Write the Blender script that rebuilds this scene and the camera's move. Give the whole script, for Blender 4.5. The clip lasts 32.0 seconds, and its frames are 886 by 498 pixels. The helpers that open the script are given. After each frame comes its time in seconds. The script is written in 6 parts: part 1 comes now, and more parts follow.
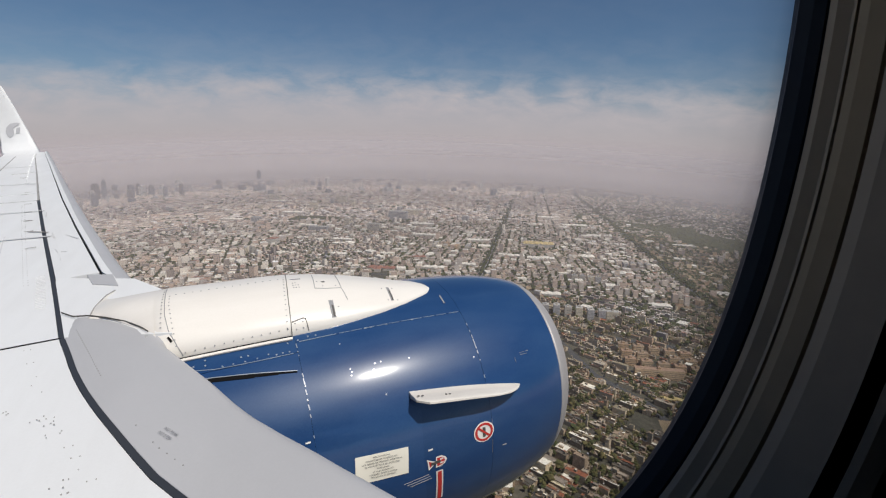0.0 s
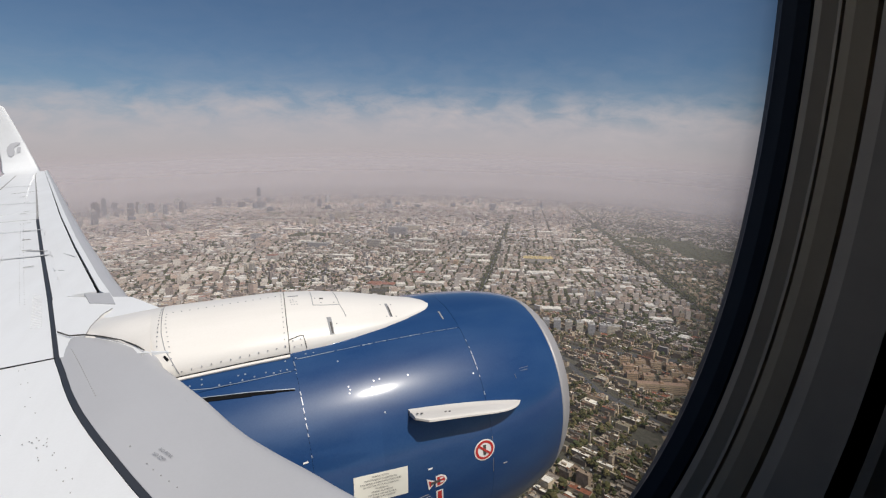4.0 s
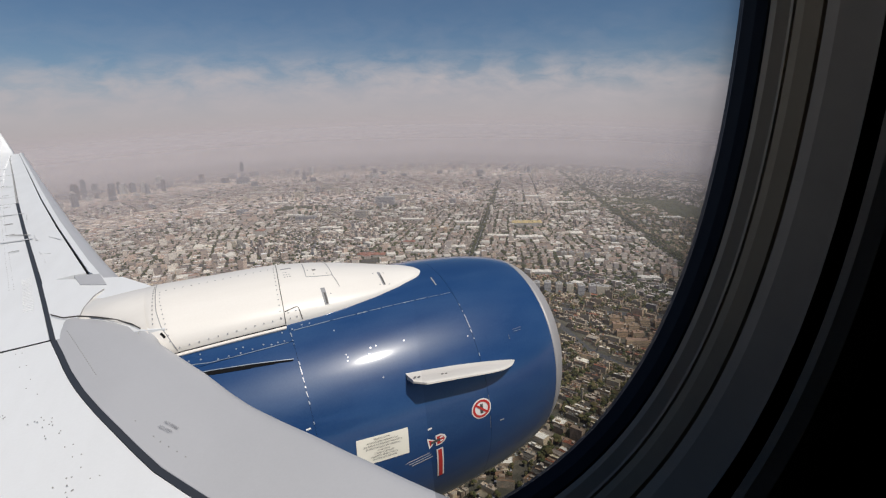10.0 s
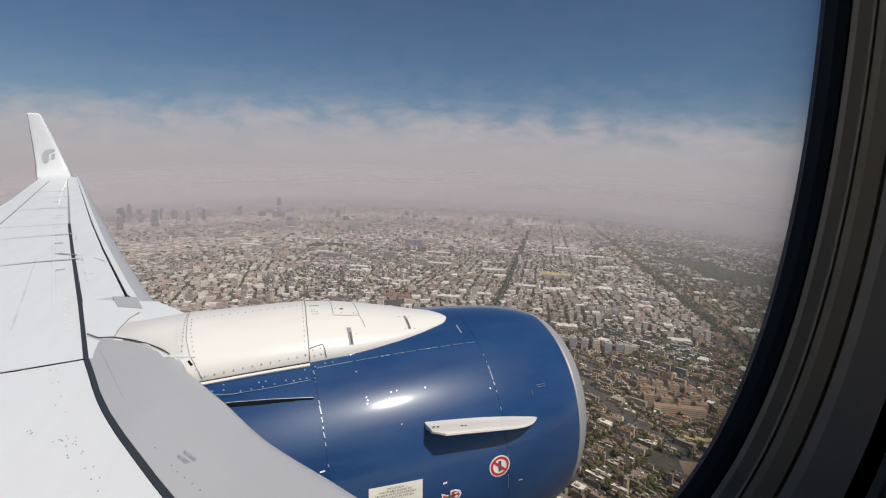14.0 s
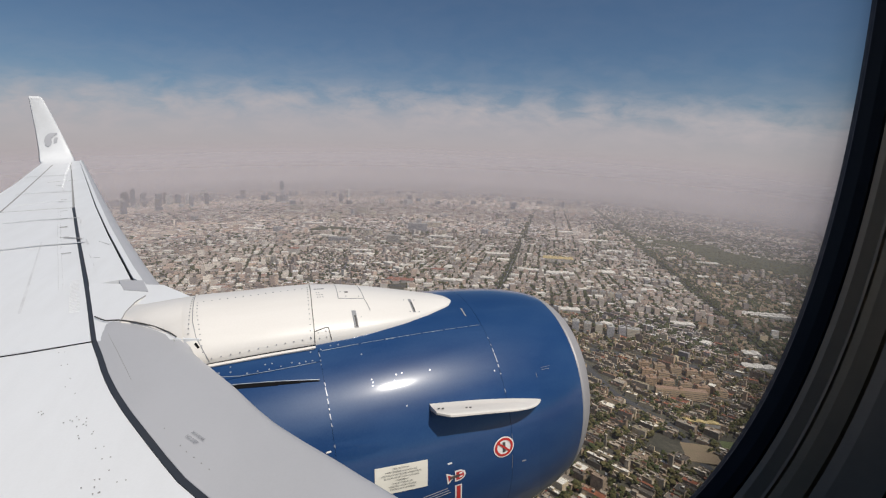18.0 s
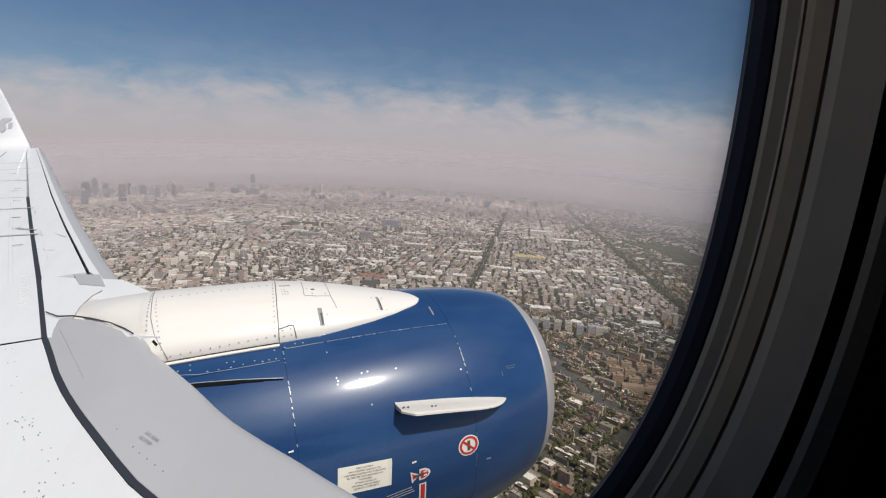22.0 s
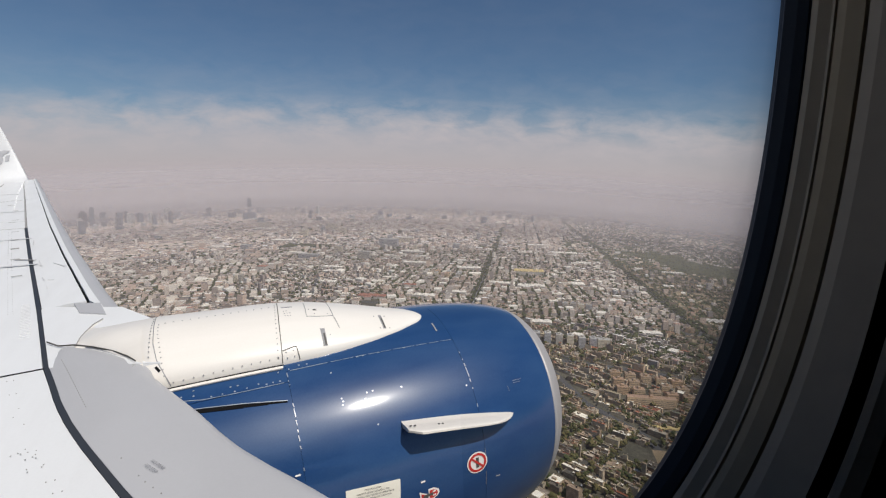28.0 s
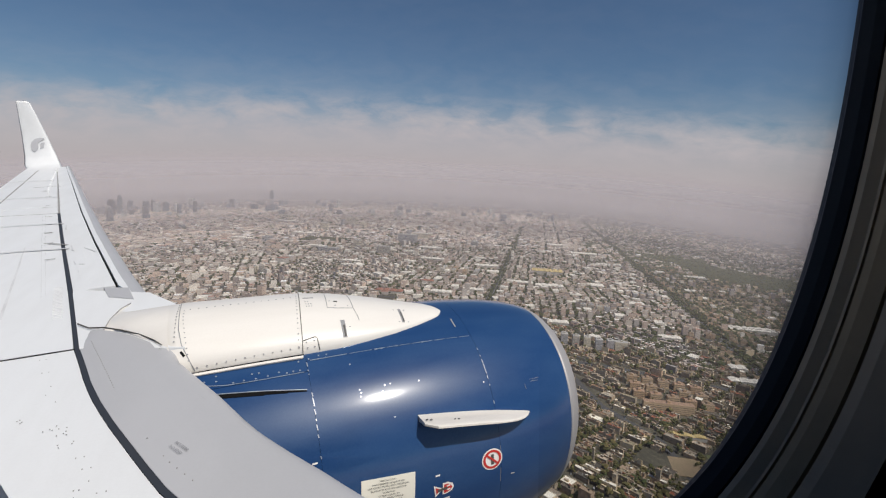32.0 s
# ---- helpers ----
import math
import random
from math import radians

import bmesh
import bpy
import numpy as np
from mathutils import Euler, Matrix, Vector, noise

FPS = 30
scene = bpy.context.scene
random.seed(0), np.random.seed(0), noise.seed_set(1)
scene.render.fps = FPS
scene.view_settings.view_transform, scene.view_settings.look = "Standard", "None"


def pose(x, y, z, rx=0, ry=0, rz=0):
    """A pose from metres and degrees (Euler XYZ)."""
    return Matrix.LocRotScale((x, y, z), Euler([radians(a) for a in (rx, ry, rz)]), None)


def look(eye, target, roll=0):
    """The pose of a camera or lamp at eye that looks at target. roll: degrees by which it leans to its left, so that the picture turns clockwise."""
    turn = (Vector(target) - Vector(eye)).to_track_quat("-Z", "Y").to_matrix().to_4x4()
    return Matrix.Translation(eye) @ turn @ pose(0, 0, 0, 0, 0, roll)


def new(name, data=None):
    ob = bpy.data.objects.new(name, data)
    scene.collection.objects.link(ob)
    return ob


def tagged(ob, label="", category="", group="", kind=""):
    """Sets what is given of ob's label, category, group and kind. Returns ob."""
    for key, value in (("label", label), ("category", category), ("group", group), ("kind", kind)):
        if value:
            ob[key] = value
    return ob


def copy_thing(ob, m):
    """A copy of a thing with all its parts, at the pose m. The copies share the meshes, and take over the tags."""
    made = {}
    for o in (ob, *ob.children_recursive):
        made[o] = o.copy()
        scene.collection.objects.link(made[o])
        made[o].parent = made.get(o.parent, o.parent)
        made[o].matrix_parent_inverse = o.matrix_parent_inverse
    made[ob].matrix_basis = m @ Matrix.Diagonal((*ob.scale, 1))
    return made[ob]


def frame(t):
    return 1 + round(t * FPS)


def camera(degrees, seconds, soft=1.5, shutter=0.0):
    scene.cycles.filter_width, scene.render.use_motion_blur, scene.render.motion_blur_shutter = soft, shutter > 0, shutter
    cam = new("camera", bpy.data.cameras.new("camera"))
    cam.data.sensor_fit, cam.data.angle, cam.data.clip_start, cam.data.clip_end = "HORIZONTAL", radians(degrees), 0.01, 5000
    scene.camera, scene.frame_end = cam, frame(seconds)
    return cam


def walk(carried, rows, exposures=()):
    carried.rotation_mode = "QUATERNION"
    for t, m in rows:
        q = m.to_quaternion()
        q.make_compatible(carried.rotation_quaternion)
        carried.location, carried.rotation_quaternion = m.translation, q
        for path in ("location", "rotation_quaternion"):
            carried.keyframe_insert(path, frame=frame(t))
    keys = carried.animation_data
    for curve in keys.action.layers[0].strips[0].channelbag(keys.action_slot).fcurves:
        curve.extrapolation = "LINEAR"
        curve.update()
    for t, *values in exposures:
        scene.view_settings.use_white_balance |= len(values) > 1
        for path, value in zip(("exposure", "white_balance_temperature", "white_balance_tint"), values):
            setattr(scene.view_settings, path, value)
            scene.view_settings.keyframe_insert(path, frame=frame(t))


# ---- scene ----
FOV = 84.0
cam = camera(FOV, 32.0, soft=1.2)
# seconds, place in metres, turn in degrees
PATH = [
    (0, 0.0335, 0.0403, -0.0169, 79.34, -0.90, -4.08),
    (0.5, 0.0303, 0.0493, -0.0240, 80.14, -0.31, -4.39),
    (1, 0.0325, 0.0446, -0.0210, 81.39, -1.23, -4.38),
    (1.5, 0.0430, 0.0390, -0.0207, 81.39, -1.67, -5.67),
    (2, 0.0370, 0.0469, -0.0200, 81.00, -2.95, -5.93),
    (2.5, 0.0434, 0.0391, -0.0168, 81.35, -2.31, -5.32),
    (3, 0.0352, 0.0421, -0.0168, 80.79, -1.84, -5.45),
    (3.5, 0.0356, 0.0481, -0.0161, 80.78, -1.91, -4.77),
    (4, 0.0426, 0.0477, -0.0176, 81.14, -0.44, -4.21),
    (4.5, 0.0299, 0.0532, -0.0180, 82.92, 0.56, -3.80),
    (7, 0.0309, 0.0423, -0.0229, 83.92, -1.19, -4.28),
    (7.5, 0.0291, 0.0312, -0.0134, 82.93, -1.85, -6.10),
    (8, 0.0275, 0.0251, -0.0022, 81.73, -4.47, -10.74),
    (8.5, 0.0255, 0.0200, -0.0087, 86.48, -2.23, -5.14),
    (9, 0.0249, 0.0209, -0.0128, 85.29, -1.35, -2.54),
    (9.5, 0.0237, 0.0260, -0.0204, 82.55, -0.14, -1.12),
    (10, 0.0328, 0.0265, -0.0261, 77.39, 1.73, -5.88),
    (10.5, 0.0389, 0.0176, -0.0220, 82.35, 1.43, -6.69),
    (11, 0.0369, 0.0153, -0.0141, 84.12, 1.72, -2.45),
    (11.5, 0.0394, 0.0024, -0.0180, 80.71, -0.50, -7.14),
    (12, 0.0209, 0.0025, -0.0136, 78.91, -1.64, -7.70),
    (12.5, 0.0141, 0.0186, -0.0129, 81.93, -1.85, -1.57),
    (13, 0.0159, 0.0200, -0.0132, 82.09, -1.61, -2.81),
    (13.5, 0.0131, 0.0196, -0.0164, 81.34, -2.27, -2.71),
    (14, 0.0132, 0.0158, -0.0090, 82.66, -1.66, -2.11),
    (14.5, 0.0098, 0.0180, -0.0141, 82.78, -2.43, -4.05),
    (16.5, 0.0068, 0.0189, -0.0129, 80.77, -1.22, -4.30),
    (17, 0.0058, 0.0149, -0.0102, 80.81, -1.57, -3.80),
    (17.5, 0.0015, 0.0226, -0.0152, 80.93, -1.57, -3.14),
    (18, 0.0040, 0.0227, -0.0148, 80.78, -1.57, -1.75),
    (18.5, -0.0055, 0.0139, -0.0136, 79.72, -4.64, -1.19),
    (19, 0.0038, 0.0014, -0.0081, 80.23, -2.76, 0.19),
    (19.5, 0.0274, 0.0258, -0.0109, 80.02, -0.82, -4.12),
    (20, 0.0385, 0.0348, -0.0164, 79.78, -0.30, -4.59),
    (20.5, 0.0426, 0.0263, -0.0123, 79.86, -2.50, -5.40),
    (21, 0.0415, 0.0264, -0.0135, 79.80, -1.73, -4.69),
    (21.5, 0.0416, 0.0242, -0.0075, 80.17, -3.42, -5.16),
    (22, 0.0384, 0.0279, -0.0058, 80.58, -2.98, -4.67),
    (22.5, 0.0312, 0.0213, -0.0060, 80.78, -3.01, -5.86),
    (23, 0.0156, 0.0233, -0.0121, 80.85, -1.30, -4.29),
    (23.5, 0.0188, 0.0195, -0.0176, 80.39, -0.67, -6.00),
    (24, 0.0158, 0.0251, -0.0194, 80.77, -0.08, -5.15),
    (24.5, 0.0217, 0.0285, -0.0227, 80.20, 0.25, -4.63),
    (25, 0.0280, 0.0302, -0.0160, 80.99, 0.39, -5.65),
    (25.5, 0.0295, 0.0258, -0.0185, 81.51, 0.36, -5.48),
    (27.5, 0.0206, 0.0214, -0.0161, 82.92, -0.27, -5.79),
    (28, 0.0197, 0.0251, -0.0155, 82.58, -1.01, -5.17),
    (28.5, 0.0177, 0.0198, -0.0146, 82.93, -1.13, -5.18),
    (29, 0.0184, 0.0246, -0.0121, 83.08, -0.60, -5.20),
    (29.5, 0.0095, 0.0234, -0.0158, 82.63, -1.17, -4.53),
    (30, 0.0089, 0.0226, -0.0197, 81.81, -0.77, -4.60),
    (30.5, 0.0058, 0.0199, -0.0183, 81.25, -0.55, -5.59),
    (31, 0.0014, 0.0158, -0.0142, 81.71, -1.85, -2.08),
    (31.5, -0.0070, 0.0268, -0.0155, 81.75, -2.65, -1.75),
    (32, 0.0006, 0.0199, -0.0226, 82.14, -2.41, -2.82),
]
# the camera's own metering opens up where the dark cabin wall fills more of the view
METER = [(0, 0.02), (4.5, 0.04), (6.5, 0.0), (7.4, 0.06), (8, 0.20), (8.6, 0.04), (9, -0.03), (10.5, 0.0), (11.3, 0.05), (12, 0.16), (12.6, 0.0), (13, -0.05), (14.5, -0.04), (18, -0.05), (19, -0.08), (20, 0.03), (21, 0.08), (23, 0.07), (24, 0.0), (25.5, 0.05), (28, 0.05), (32, 0.02)]
walk(cam, [(t, pose(*r)) for t, *r in PATH], METER)

# ---------------------------------------------------------------- sky and light
SUN_DIR = Vector((0.344, -0.432, 0.834)).normalized()
HEIGHT = 330.0          # flying height over the city
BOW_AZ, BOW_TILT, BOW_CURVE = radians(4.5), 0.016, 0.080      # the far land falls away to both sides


def nodes_of(owner):
    owner.use_nodes = True
    tree = owner.node_tree
    tree.nodes.clear()
    return tree


def node(tree, kind, **values):
    n = tree.nodes.new(kind)
    for key, value in values.items():
        if key in ("op", "blend"):
            if key == "op":
                n.operation = value
            else:
                n.blend_type = value
        elif key == "dtype":
            n.data_type = value
        else:
            n.inputs[key.replace("_", " ")].default_value = value
    return n


def wire(tree, a, b):
    tree.links.new(a, b)


def fn(tree, op, a, b=None, c=None, clamp=False):
    n = tree.nodes.new("ShaderNodeMath")
    n.operation = op
    n.use_clamp = clamp
    for i, v in enumerate((a, b, c)):
        if v is None:
            continue
        if isinstance(v, (int, float)):
            n.inputs[i].default_value = v
        else:
            tree.links.new(v, n.inputs[i])
    return n.outputs[0]


def ramp(tree, fac, stops, interp="LINEAR"):
    n = tree.nodes.new("ShaderNodeValToRGB")
    n.color_ramp.interpolation = interp
    els = n.color_ramp.elements
    while len(els) < len(stops):
        els.new(0.5)
    for e, (p, c) in zip(els, stops):
        e.position = p
        e.color = (*c, 1) if len(c) == 3 else c
    if fac is not None:
        tree.links.new(fac, n.inputs[0])
    return n.outputs[0]


def mixc(tree, fac, a, b, blend="MIX"):
    n = tree.nodes.new("ShaderNodeMix")
    n.data_type = "RGBA"
    n.blend_type = blend
    for sock, v in ((n.inputs[0], fac), (n.inputs[6], a), (n.inputs[7], b)):
        if isinstance(v, (int, float)):
            sock.default_value = v
        elif isinstance(v, tuple):
            sock.default_value = (*v, 1)
        else:
            tree.links.new(v, sock)
    return n.outputs[2]


world = bpy.data.worlds.new("sky")
scene.world = world
wt = nodes_of(world)
sky = wt.nodes.new("ShaderNodeTexSky")
sky.sky_type = "NISHITA"
sky.sun_disc = False
sky.sun_elevation = math.asin(SUN_DIR.z)
sky.sun_rotation = math.atan2(SUN_DIR.x, SUN_DIR.y)
sky.altitude = 2300
sky.air_density = 1.3
sky.dust_density = 1.5
sky.ozone_density = 2.0
skylit = mixc(wt, 1.0, sky.outputs[0], (0.0450, 0.0520, 0.0580), "MULTIPLY")
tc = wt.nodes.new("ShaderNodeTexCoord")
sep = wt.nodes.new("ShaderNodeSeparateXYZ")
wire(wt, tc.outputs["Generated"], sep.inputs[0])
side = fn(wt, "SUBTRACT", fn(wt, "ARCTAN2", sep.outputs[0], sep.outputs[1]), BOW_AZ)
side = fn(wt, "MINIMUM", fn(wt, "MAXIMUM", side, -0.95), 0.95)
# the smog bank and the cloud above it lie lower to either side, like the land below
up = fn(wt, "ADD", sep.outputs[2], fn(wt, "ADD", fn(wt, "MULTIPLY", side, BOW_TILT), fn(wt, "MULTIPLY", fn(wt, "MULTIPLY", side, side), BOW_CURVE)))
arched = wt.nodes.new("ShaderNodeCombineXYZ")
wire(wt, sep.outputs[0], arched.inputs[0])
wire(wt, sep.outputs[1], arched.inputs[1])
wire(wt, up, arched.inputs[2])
# thin streaks of high cloud: stretched sideways, thickest just above the smog
mp = wt.nodes.new("ShaderNodeMapping")
mp.inputs["Scale"].default_value = (7.0, 7.0, 18.0)
mp.inputs["Location"].default_value = (2.6, 1.1, 0.35)
wire(wt, arched.outputs[0], mp.inputs[0])
nz = node(wt, "ShaderNodeTexNoise", Scale=2.2, Detail=9.0, Roughness=0.60, Distortion=0.35)
wire(wt, mp.outputs[0], nz.inputs["Vector"])
nz2 = node(wt, "ShaderNodeTexNoise", Scale=0.55, Detail=3.0, Roughness=0.5)
wire(wt, mp.outputs[0], nz2.inputs["Vector"])
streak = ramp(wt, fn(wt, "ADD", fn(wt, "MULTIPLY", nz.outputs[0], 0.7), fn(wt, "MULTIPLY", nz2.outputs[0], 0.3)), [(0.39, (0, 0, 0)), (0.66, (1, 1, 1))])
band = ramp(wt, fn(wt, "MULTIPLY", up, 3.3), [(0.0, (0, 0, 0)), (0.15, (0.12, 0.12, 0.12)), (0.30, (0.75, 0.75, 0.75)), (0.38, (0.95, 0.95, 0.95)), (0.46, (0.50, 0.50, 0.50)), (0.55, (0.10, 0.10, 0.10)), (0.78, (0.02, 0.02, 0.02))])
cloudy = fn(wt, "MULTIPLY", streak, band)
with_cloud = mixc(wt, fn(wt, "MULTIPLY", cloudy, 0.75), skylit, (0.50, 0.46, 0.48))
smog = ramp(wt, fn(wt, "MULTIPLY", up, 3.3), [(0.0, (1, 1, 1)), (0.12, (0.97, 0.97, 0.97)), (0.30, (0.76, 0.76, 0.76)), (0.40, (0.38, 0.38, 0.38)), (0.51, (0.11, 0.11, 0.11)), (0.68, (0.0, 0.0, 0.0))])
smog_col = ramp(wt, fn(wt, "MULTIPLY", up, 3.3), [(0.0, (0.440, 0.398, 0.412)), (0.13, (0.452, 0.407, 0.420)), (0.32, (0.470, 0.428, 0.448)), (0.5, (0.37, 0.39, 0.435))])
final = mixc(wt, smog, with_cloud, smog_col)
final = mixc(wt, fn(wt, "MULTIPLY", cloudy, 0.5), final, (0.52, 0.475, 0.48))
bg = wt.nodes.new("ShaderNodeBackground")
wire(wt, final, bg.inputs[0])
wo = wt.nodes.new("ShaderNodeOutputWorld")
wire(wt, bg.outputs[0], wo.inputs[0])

lamp = bpy.data.lights.new("sun", "SUN")
lamp.energy = 3.9
lamp.angle = radians(0.6)
lamp.color = (1.0, 0.94, 0.85)
sun = new("sun", lamp)
sun.matrix_world = look(SUN_DIR * 50, (0, 0, 0))

# ---------------------------------------------------------------- materials


def coords(tree, scale=(1, 1, 1), kind="Object"):
    tcn = tree.nodes.new("ShaderNodeTexCoord")
    m = tree.nodes.new("ShaderNodeMapping")
    m.inputs["Scale"].default_value = scale
    wire(tree, tcn.outputs[kind], m.inputs[0])
    return m.outputs[0]


def noise_at(tree, vec, scale, detail=4.0, rough=0.55):
    n = node(tree, "ShaderNodeTexNoise", Scale=scale, Detail=detail, Roughness=rough)
    wire(tree, vec, n.inputs["Vector"])
    return n.outputs[0]


def surface(name, build):
    mat = bpy.data.materials.new(name)
    tree = nodes_of(mat)
    bsdf = tree.nodes.new("ShaderNodeBsdfPrincipled")
    out = tree.nodes.new("ShaderNodeOutputMaterial")
    wire(tree, bsdf.outputs[0], out.inputs[0])
    build(tree, bsdf)
    return mat


def bump(tree, bsdf, height, strength=0.2, dist=0.01):
    b = tree.nodes.new("ShaderNodeBump")
    b.inputs["Strength"].default_value = strength
    b.inputs["Distance"].default_value = dist
    wire(tree, height, b.inputs["Height"])
    wire(tree, b.outputs[0], bsdf.inputs["Normal"])


def paint(name, col, dirt, rough=0.35, amount=0.5, streak=(0.6, 3, 3), coat=0.0, metal=0.0, fine=90.0, wavy=0.0, spec=0.4):
    def build(tree, bsdf):
        v = coords(tree)
        vs = coords(tree, streak)
        big = noise_at(tree, vs, 1.3, 5, 0.6)
        small = noise_at(tree, v, fine, 3, 0.6)
        f = ramp(tree, fn(tree, "ADD", fn(tree, "MULTIPLY", big, 0.75), fn(tree, "MULTIPLY", small, 0.25)), [(0.40, (0, 0, 0)), (0.74, (1, 1, 1))])
        c = mixc(tree, fn(tree, "MULTIPLY", f, amount), col, dirt)
        wire(tree, c, bsdf.inputs["Base Color"])
        r = fn(tree, "ADD", fn(tree, "MULTIPLY", big, 0.25), rough - 0.12)
        wire(tree, r, bsdf.inputs["Roughness"])
        bsdf.inputs["Metallic"].default_value = metal
        bsdf.inputs["Coat Weight"].default_value = coat
        bsdf.inputs["Coat Roughness"].default_value = 0.075
        bsdf.inputs["Specular IOR Level"].default_value = spec
        if wavy:
            bump(tree, bsdf, noise_at(tree, v, 4.0, 2), wavy, 0.02)
    return surface(name, build)


WHITE = paint("white_wing_paint", (0.735, 0.745, 0.755), (0.56, 0.56, 0.56), 0.45, 0.35, (3, 0.5, 3))
CREAM = paint("cream_white_cowl_paint", (0.80, 0.765, 0.715), (0.56, 0.52, 0.46), 0.34, 0.30, (0.6, 3, 3), 0.3, wavy=0.05)
GREY = paint("matt_grey_wing_paint", (0.45, 0.45, 0.465), (0.36, 0.36, 0.375), 0.45, 0.5, (1, 0.6, 2))
BLUE = paint("gloss_blue_paint", (0.010, 0.045, 0.142), (0.036, 0.088, 0.195), 0.34, 0.75, (0.7, 2.5, 2.5), 1.0, wavy=0.03, spec=0.26)
LIP = paint("satin_aluminium", (0.40, 0.385, 0.385), (0.30, 0.28, 0.28), 0.5, 0.6, (3, 1, 1), 0.0, 0.25)
STRAKE = paint("scuffed_cream_paint", (0.80, 0.76, 0.70), (0.52, 0.48, 0.43), 0.4, 0.6, (1, 4, 4))
# near-white colour for the painted highlight line on the wing
HIGHLIGHT = paint("painted_sun_highlight", (0.92, 0.92, 0.92), (0.85, 0.85, 0.85), 0.25, 0.3)
DARK = paint("dark_rubber", (0.03, 0.035, 0.045), (0.05, 0.05, 0.055), 0.6, 0.5)
SEAM = paint("black_joints_and_shade", (0.008, 0.008, 0.009), (0.02, 0.02, 0.02), 0.85, 0.5, spec=0.05)
FAINT = paint("grey_joint_sealant", (0.30, 0.29, 0.28), (0.45, 0.44, 0.42), 0.6, 0.5)
CHIP = paint("bare_metal_edge", (0.42, 0.45, 0.50), (0.10, 0.14, 0.22), 0.4, 0.9, (9, 9, 9), 0, 0.4)
SMEAR = paint("soot_smear", (0.56, 0.56, 0.57), (0.735, 0.745, 0.755), 0.6, 0.95, (6, 2, 1))
STICKER = paint("cream_placard", (0.78, 0.75, 0.66), (0.64, 0.61, 0.53), 0.45, 0.4)
RED = paint("sign_red", (0.50, 0.035, 0.03), (0.36, 0.05, 0.05), 0.45, 0.4)
SIGNWHITE = paint("sign_white", (0.78, 0.75, 0.72), (0.6, 0.57, 0.54), 0.45, 0.4)
INK = paint("dull_ink", (0.07, 0.065, 0.06), (0.14, 0.13, 0.12), 0.6, 0.5)
PALEINK = paint("worn_ink", (0.26, 0.26, 0.27), (0.38, 0.38, 0.39), 0.6, 0.6)
EMBLEM = paint("pale_grey_emblem", (0.47, 0.47, 0.49), (0.58, 0.58, 0.6), 0.5, 0.5)
SEAL = paint("black_blue_window_seal", (0.055, 0.064, 0.086), (0.07, 0.078, 0.098), 0.45, 0.5)
BEZEL = paint("dark_grey_window_liner", (0.60, 0.51, 0.39), (0.40, 0.335, 0.25), 0.55, 0.6, (8, 8, 2))
BEZEL2 = paint("brown_grey_window_liner", (0.46, 0.375, 0.26), (0.29, 0.235, 0.165), 0.6, 0.6, (8, 8, 2))
BEZEL3 = paint("dim_brown_window_liner", (0.44, 0.38, 0.31), (0.28, 0.24, 0.19), 0.7, 0.6, (8, 8, 2), spec=0.15)
REVEAL = paint("pale_grey_window_reveal", (0.72, 0.73, 0.75), (0.58, 0.59, 0.61), 0.6, 0.5, (8, 8, 4))
# near-black: the cabin's lack of light is put into the lining's colour
CABIN = paint("gloom_black_cabin_lining", (0.010, 0.010, 0.010), (0.006, 0.006, 0.006), 0.9, 0.5, spec=0.05)

# ---------------------------------------------------------------- mesh helpers
AIR = Matrix(((0.9374, -0.34202, -0.06555, 0), (0.34119, 0.93969, -0.02386, 0), (0.06976, 0.0, 0.99756, 0), (0, 0, 0, 1)))
# the aircraft's own axes: x ahead along the nose, y out along the wing, z up


def mesh_of(name, verts, faces, mats, index=None, smooth=False):
    me = bpy.data.meshes.new(name)
    me.from_pydata([tuple(v) for v in verts], [], [tuple(f) for f in faces])
    for m in (mats if isinstance(mats, (list, tuple)) else [mats]):
        me.materials.append(m)
    if index is not None:
        me.polygons.foreach_set("material_index", index)
    if smooth:
        me.polygons.foreach_set("use_smooth", [True] * len(me.polygons))
    me.validate()
    me.update()
    return me


def thing(name, label, category, m=None, kind="", group=""):
    ob = new(name)
    ob.empty_display_size = 0.2
    if m is not None:
        ob.matrix_world = m
    return tagged(ob, label, category, group, kind)


def part(name, me, parent, label=""):
    ob = new(name, me)
    ob.parent = parent
    if label:
        tagged(ob, label)
    return ob


def fix_normals(me):
    bm = bmesh.new()
    bm.from_mesh(me)
    bmesh.ops.recalc_face_normals(bm, faces=bm.faces)
    bm.to_mesh(me)
    bm.free()
    return me


def resample(line, n):
    p = [Vector(q) for q in line]
    seg = [0.0]
    for a, b in zip(p, p[1:]):
        seg.append(seg[-1] + (b - a).length)
    out = []
    for i in range(n):
        s = seg[-1] * i / (n - 1)
        k = 0
        while k < len(seg) - 2 and seg[k + 1] < s:
            k += 1
        f = (s - seg[k]) / max(seg[k + 1] - seg[k], 1e-9)
        out.append(p[k].lerp(p[k + 1], f))
    return out


def deck(o):
    """Height of the wing's upper surface at the span station o."""
    return -1.4 + 0.095 * o


def on_wing(line, lift=0.0):
    return [Vector((a, o, deck(o) + lift)) for a, o in line]


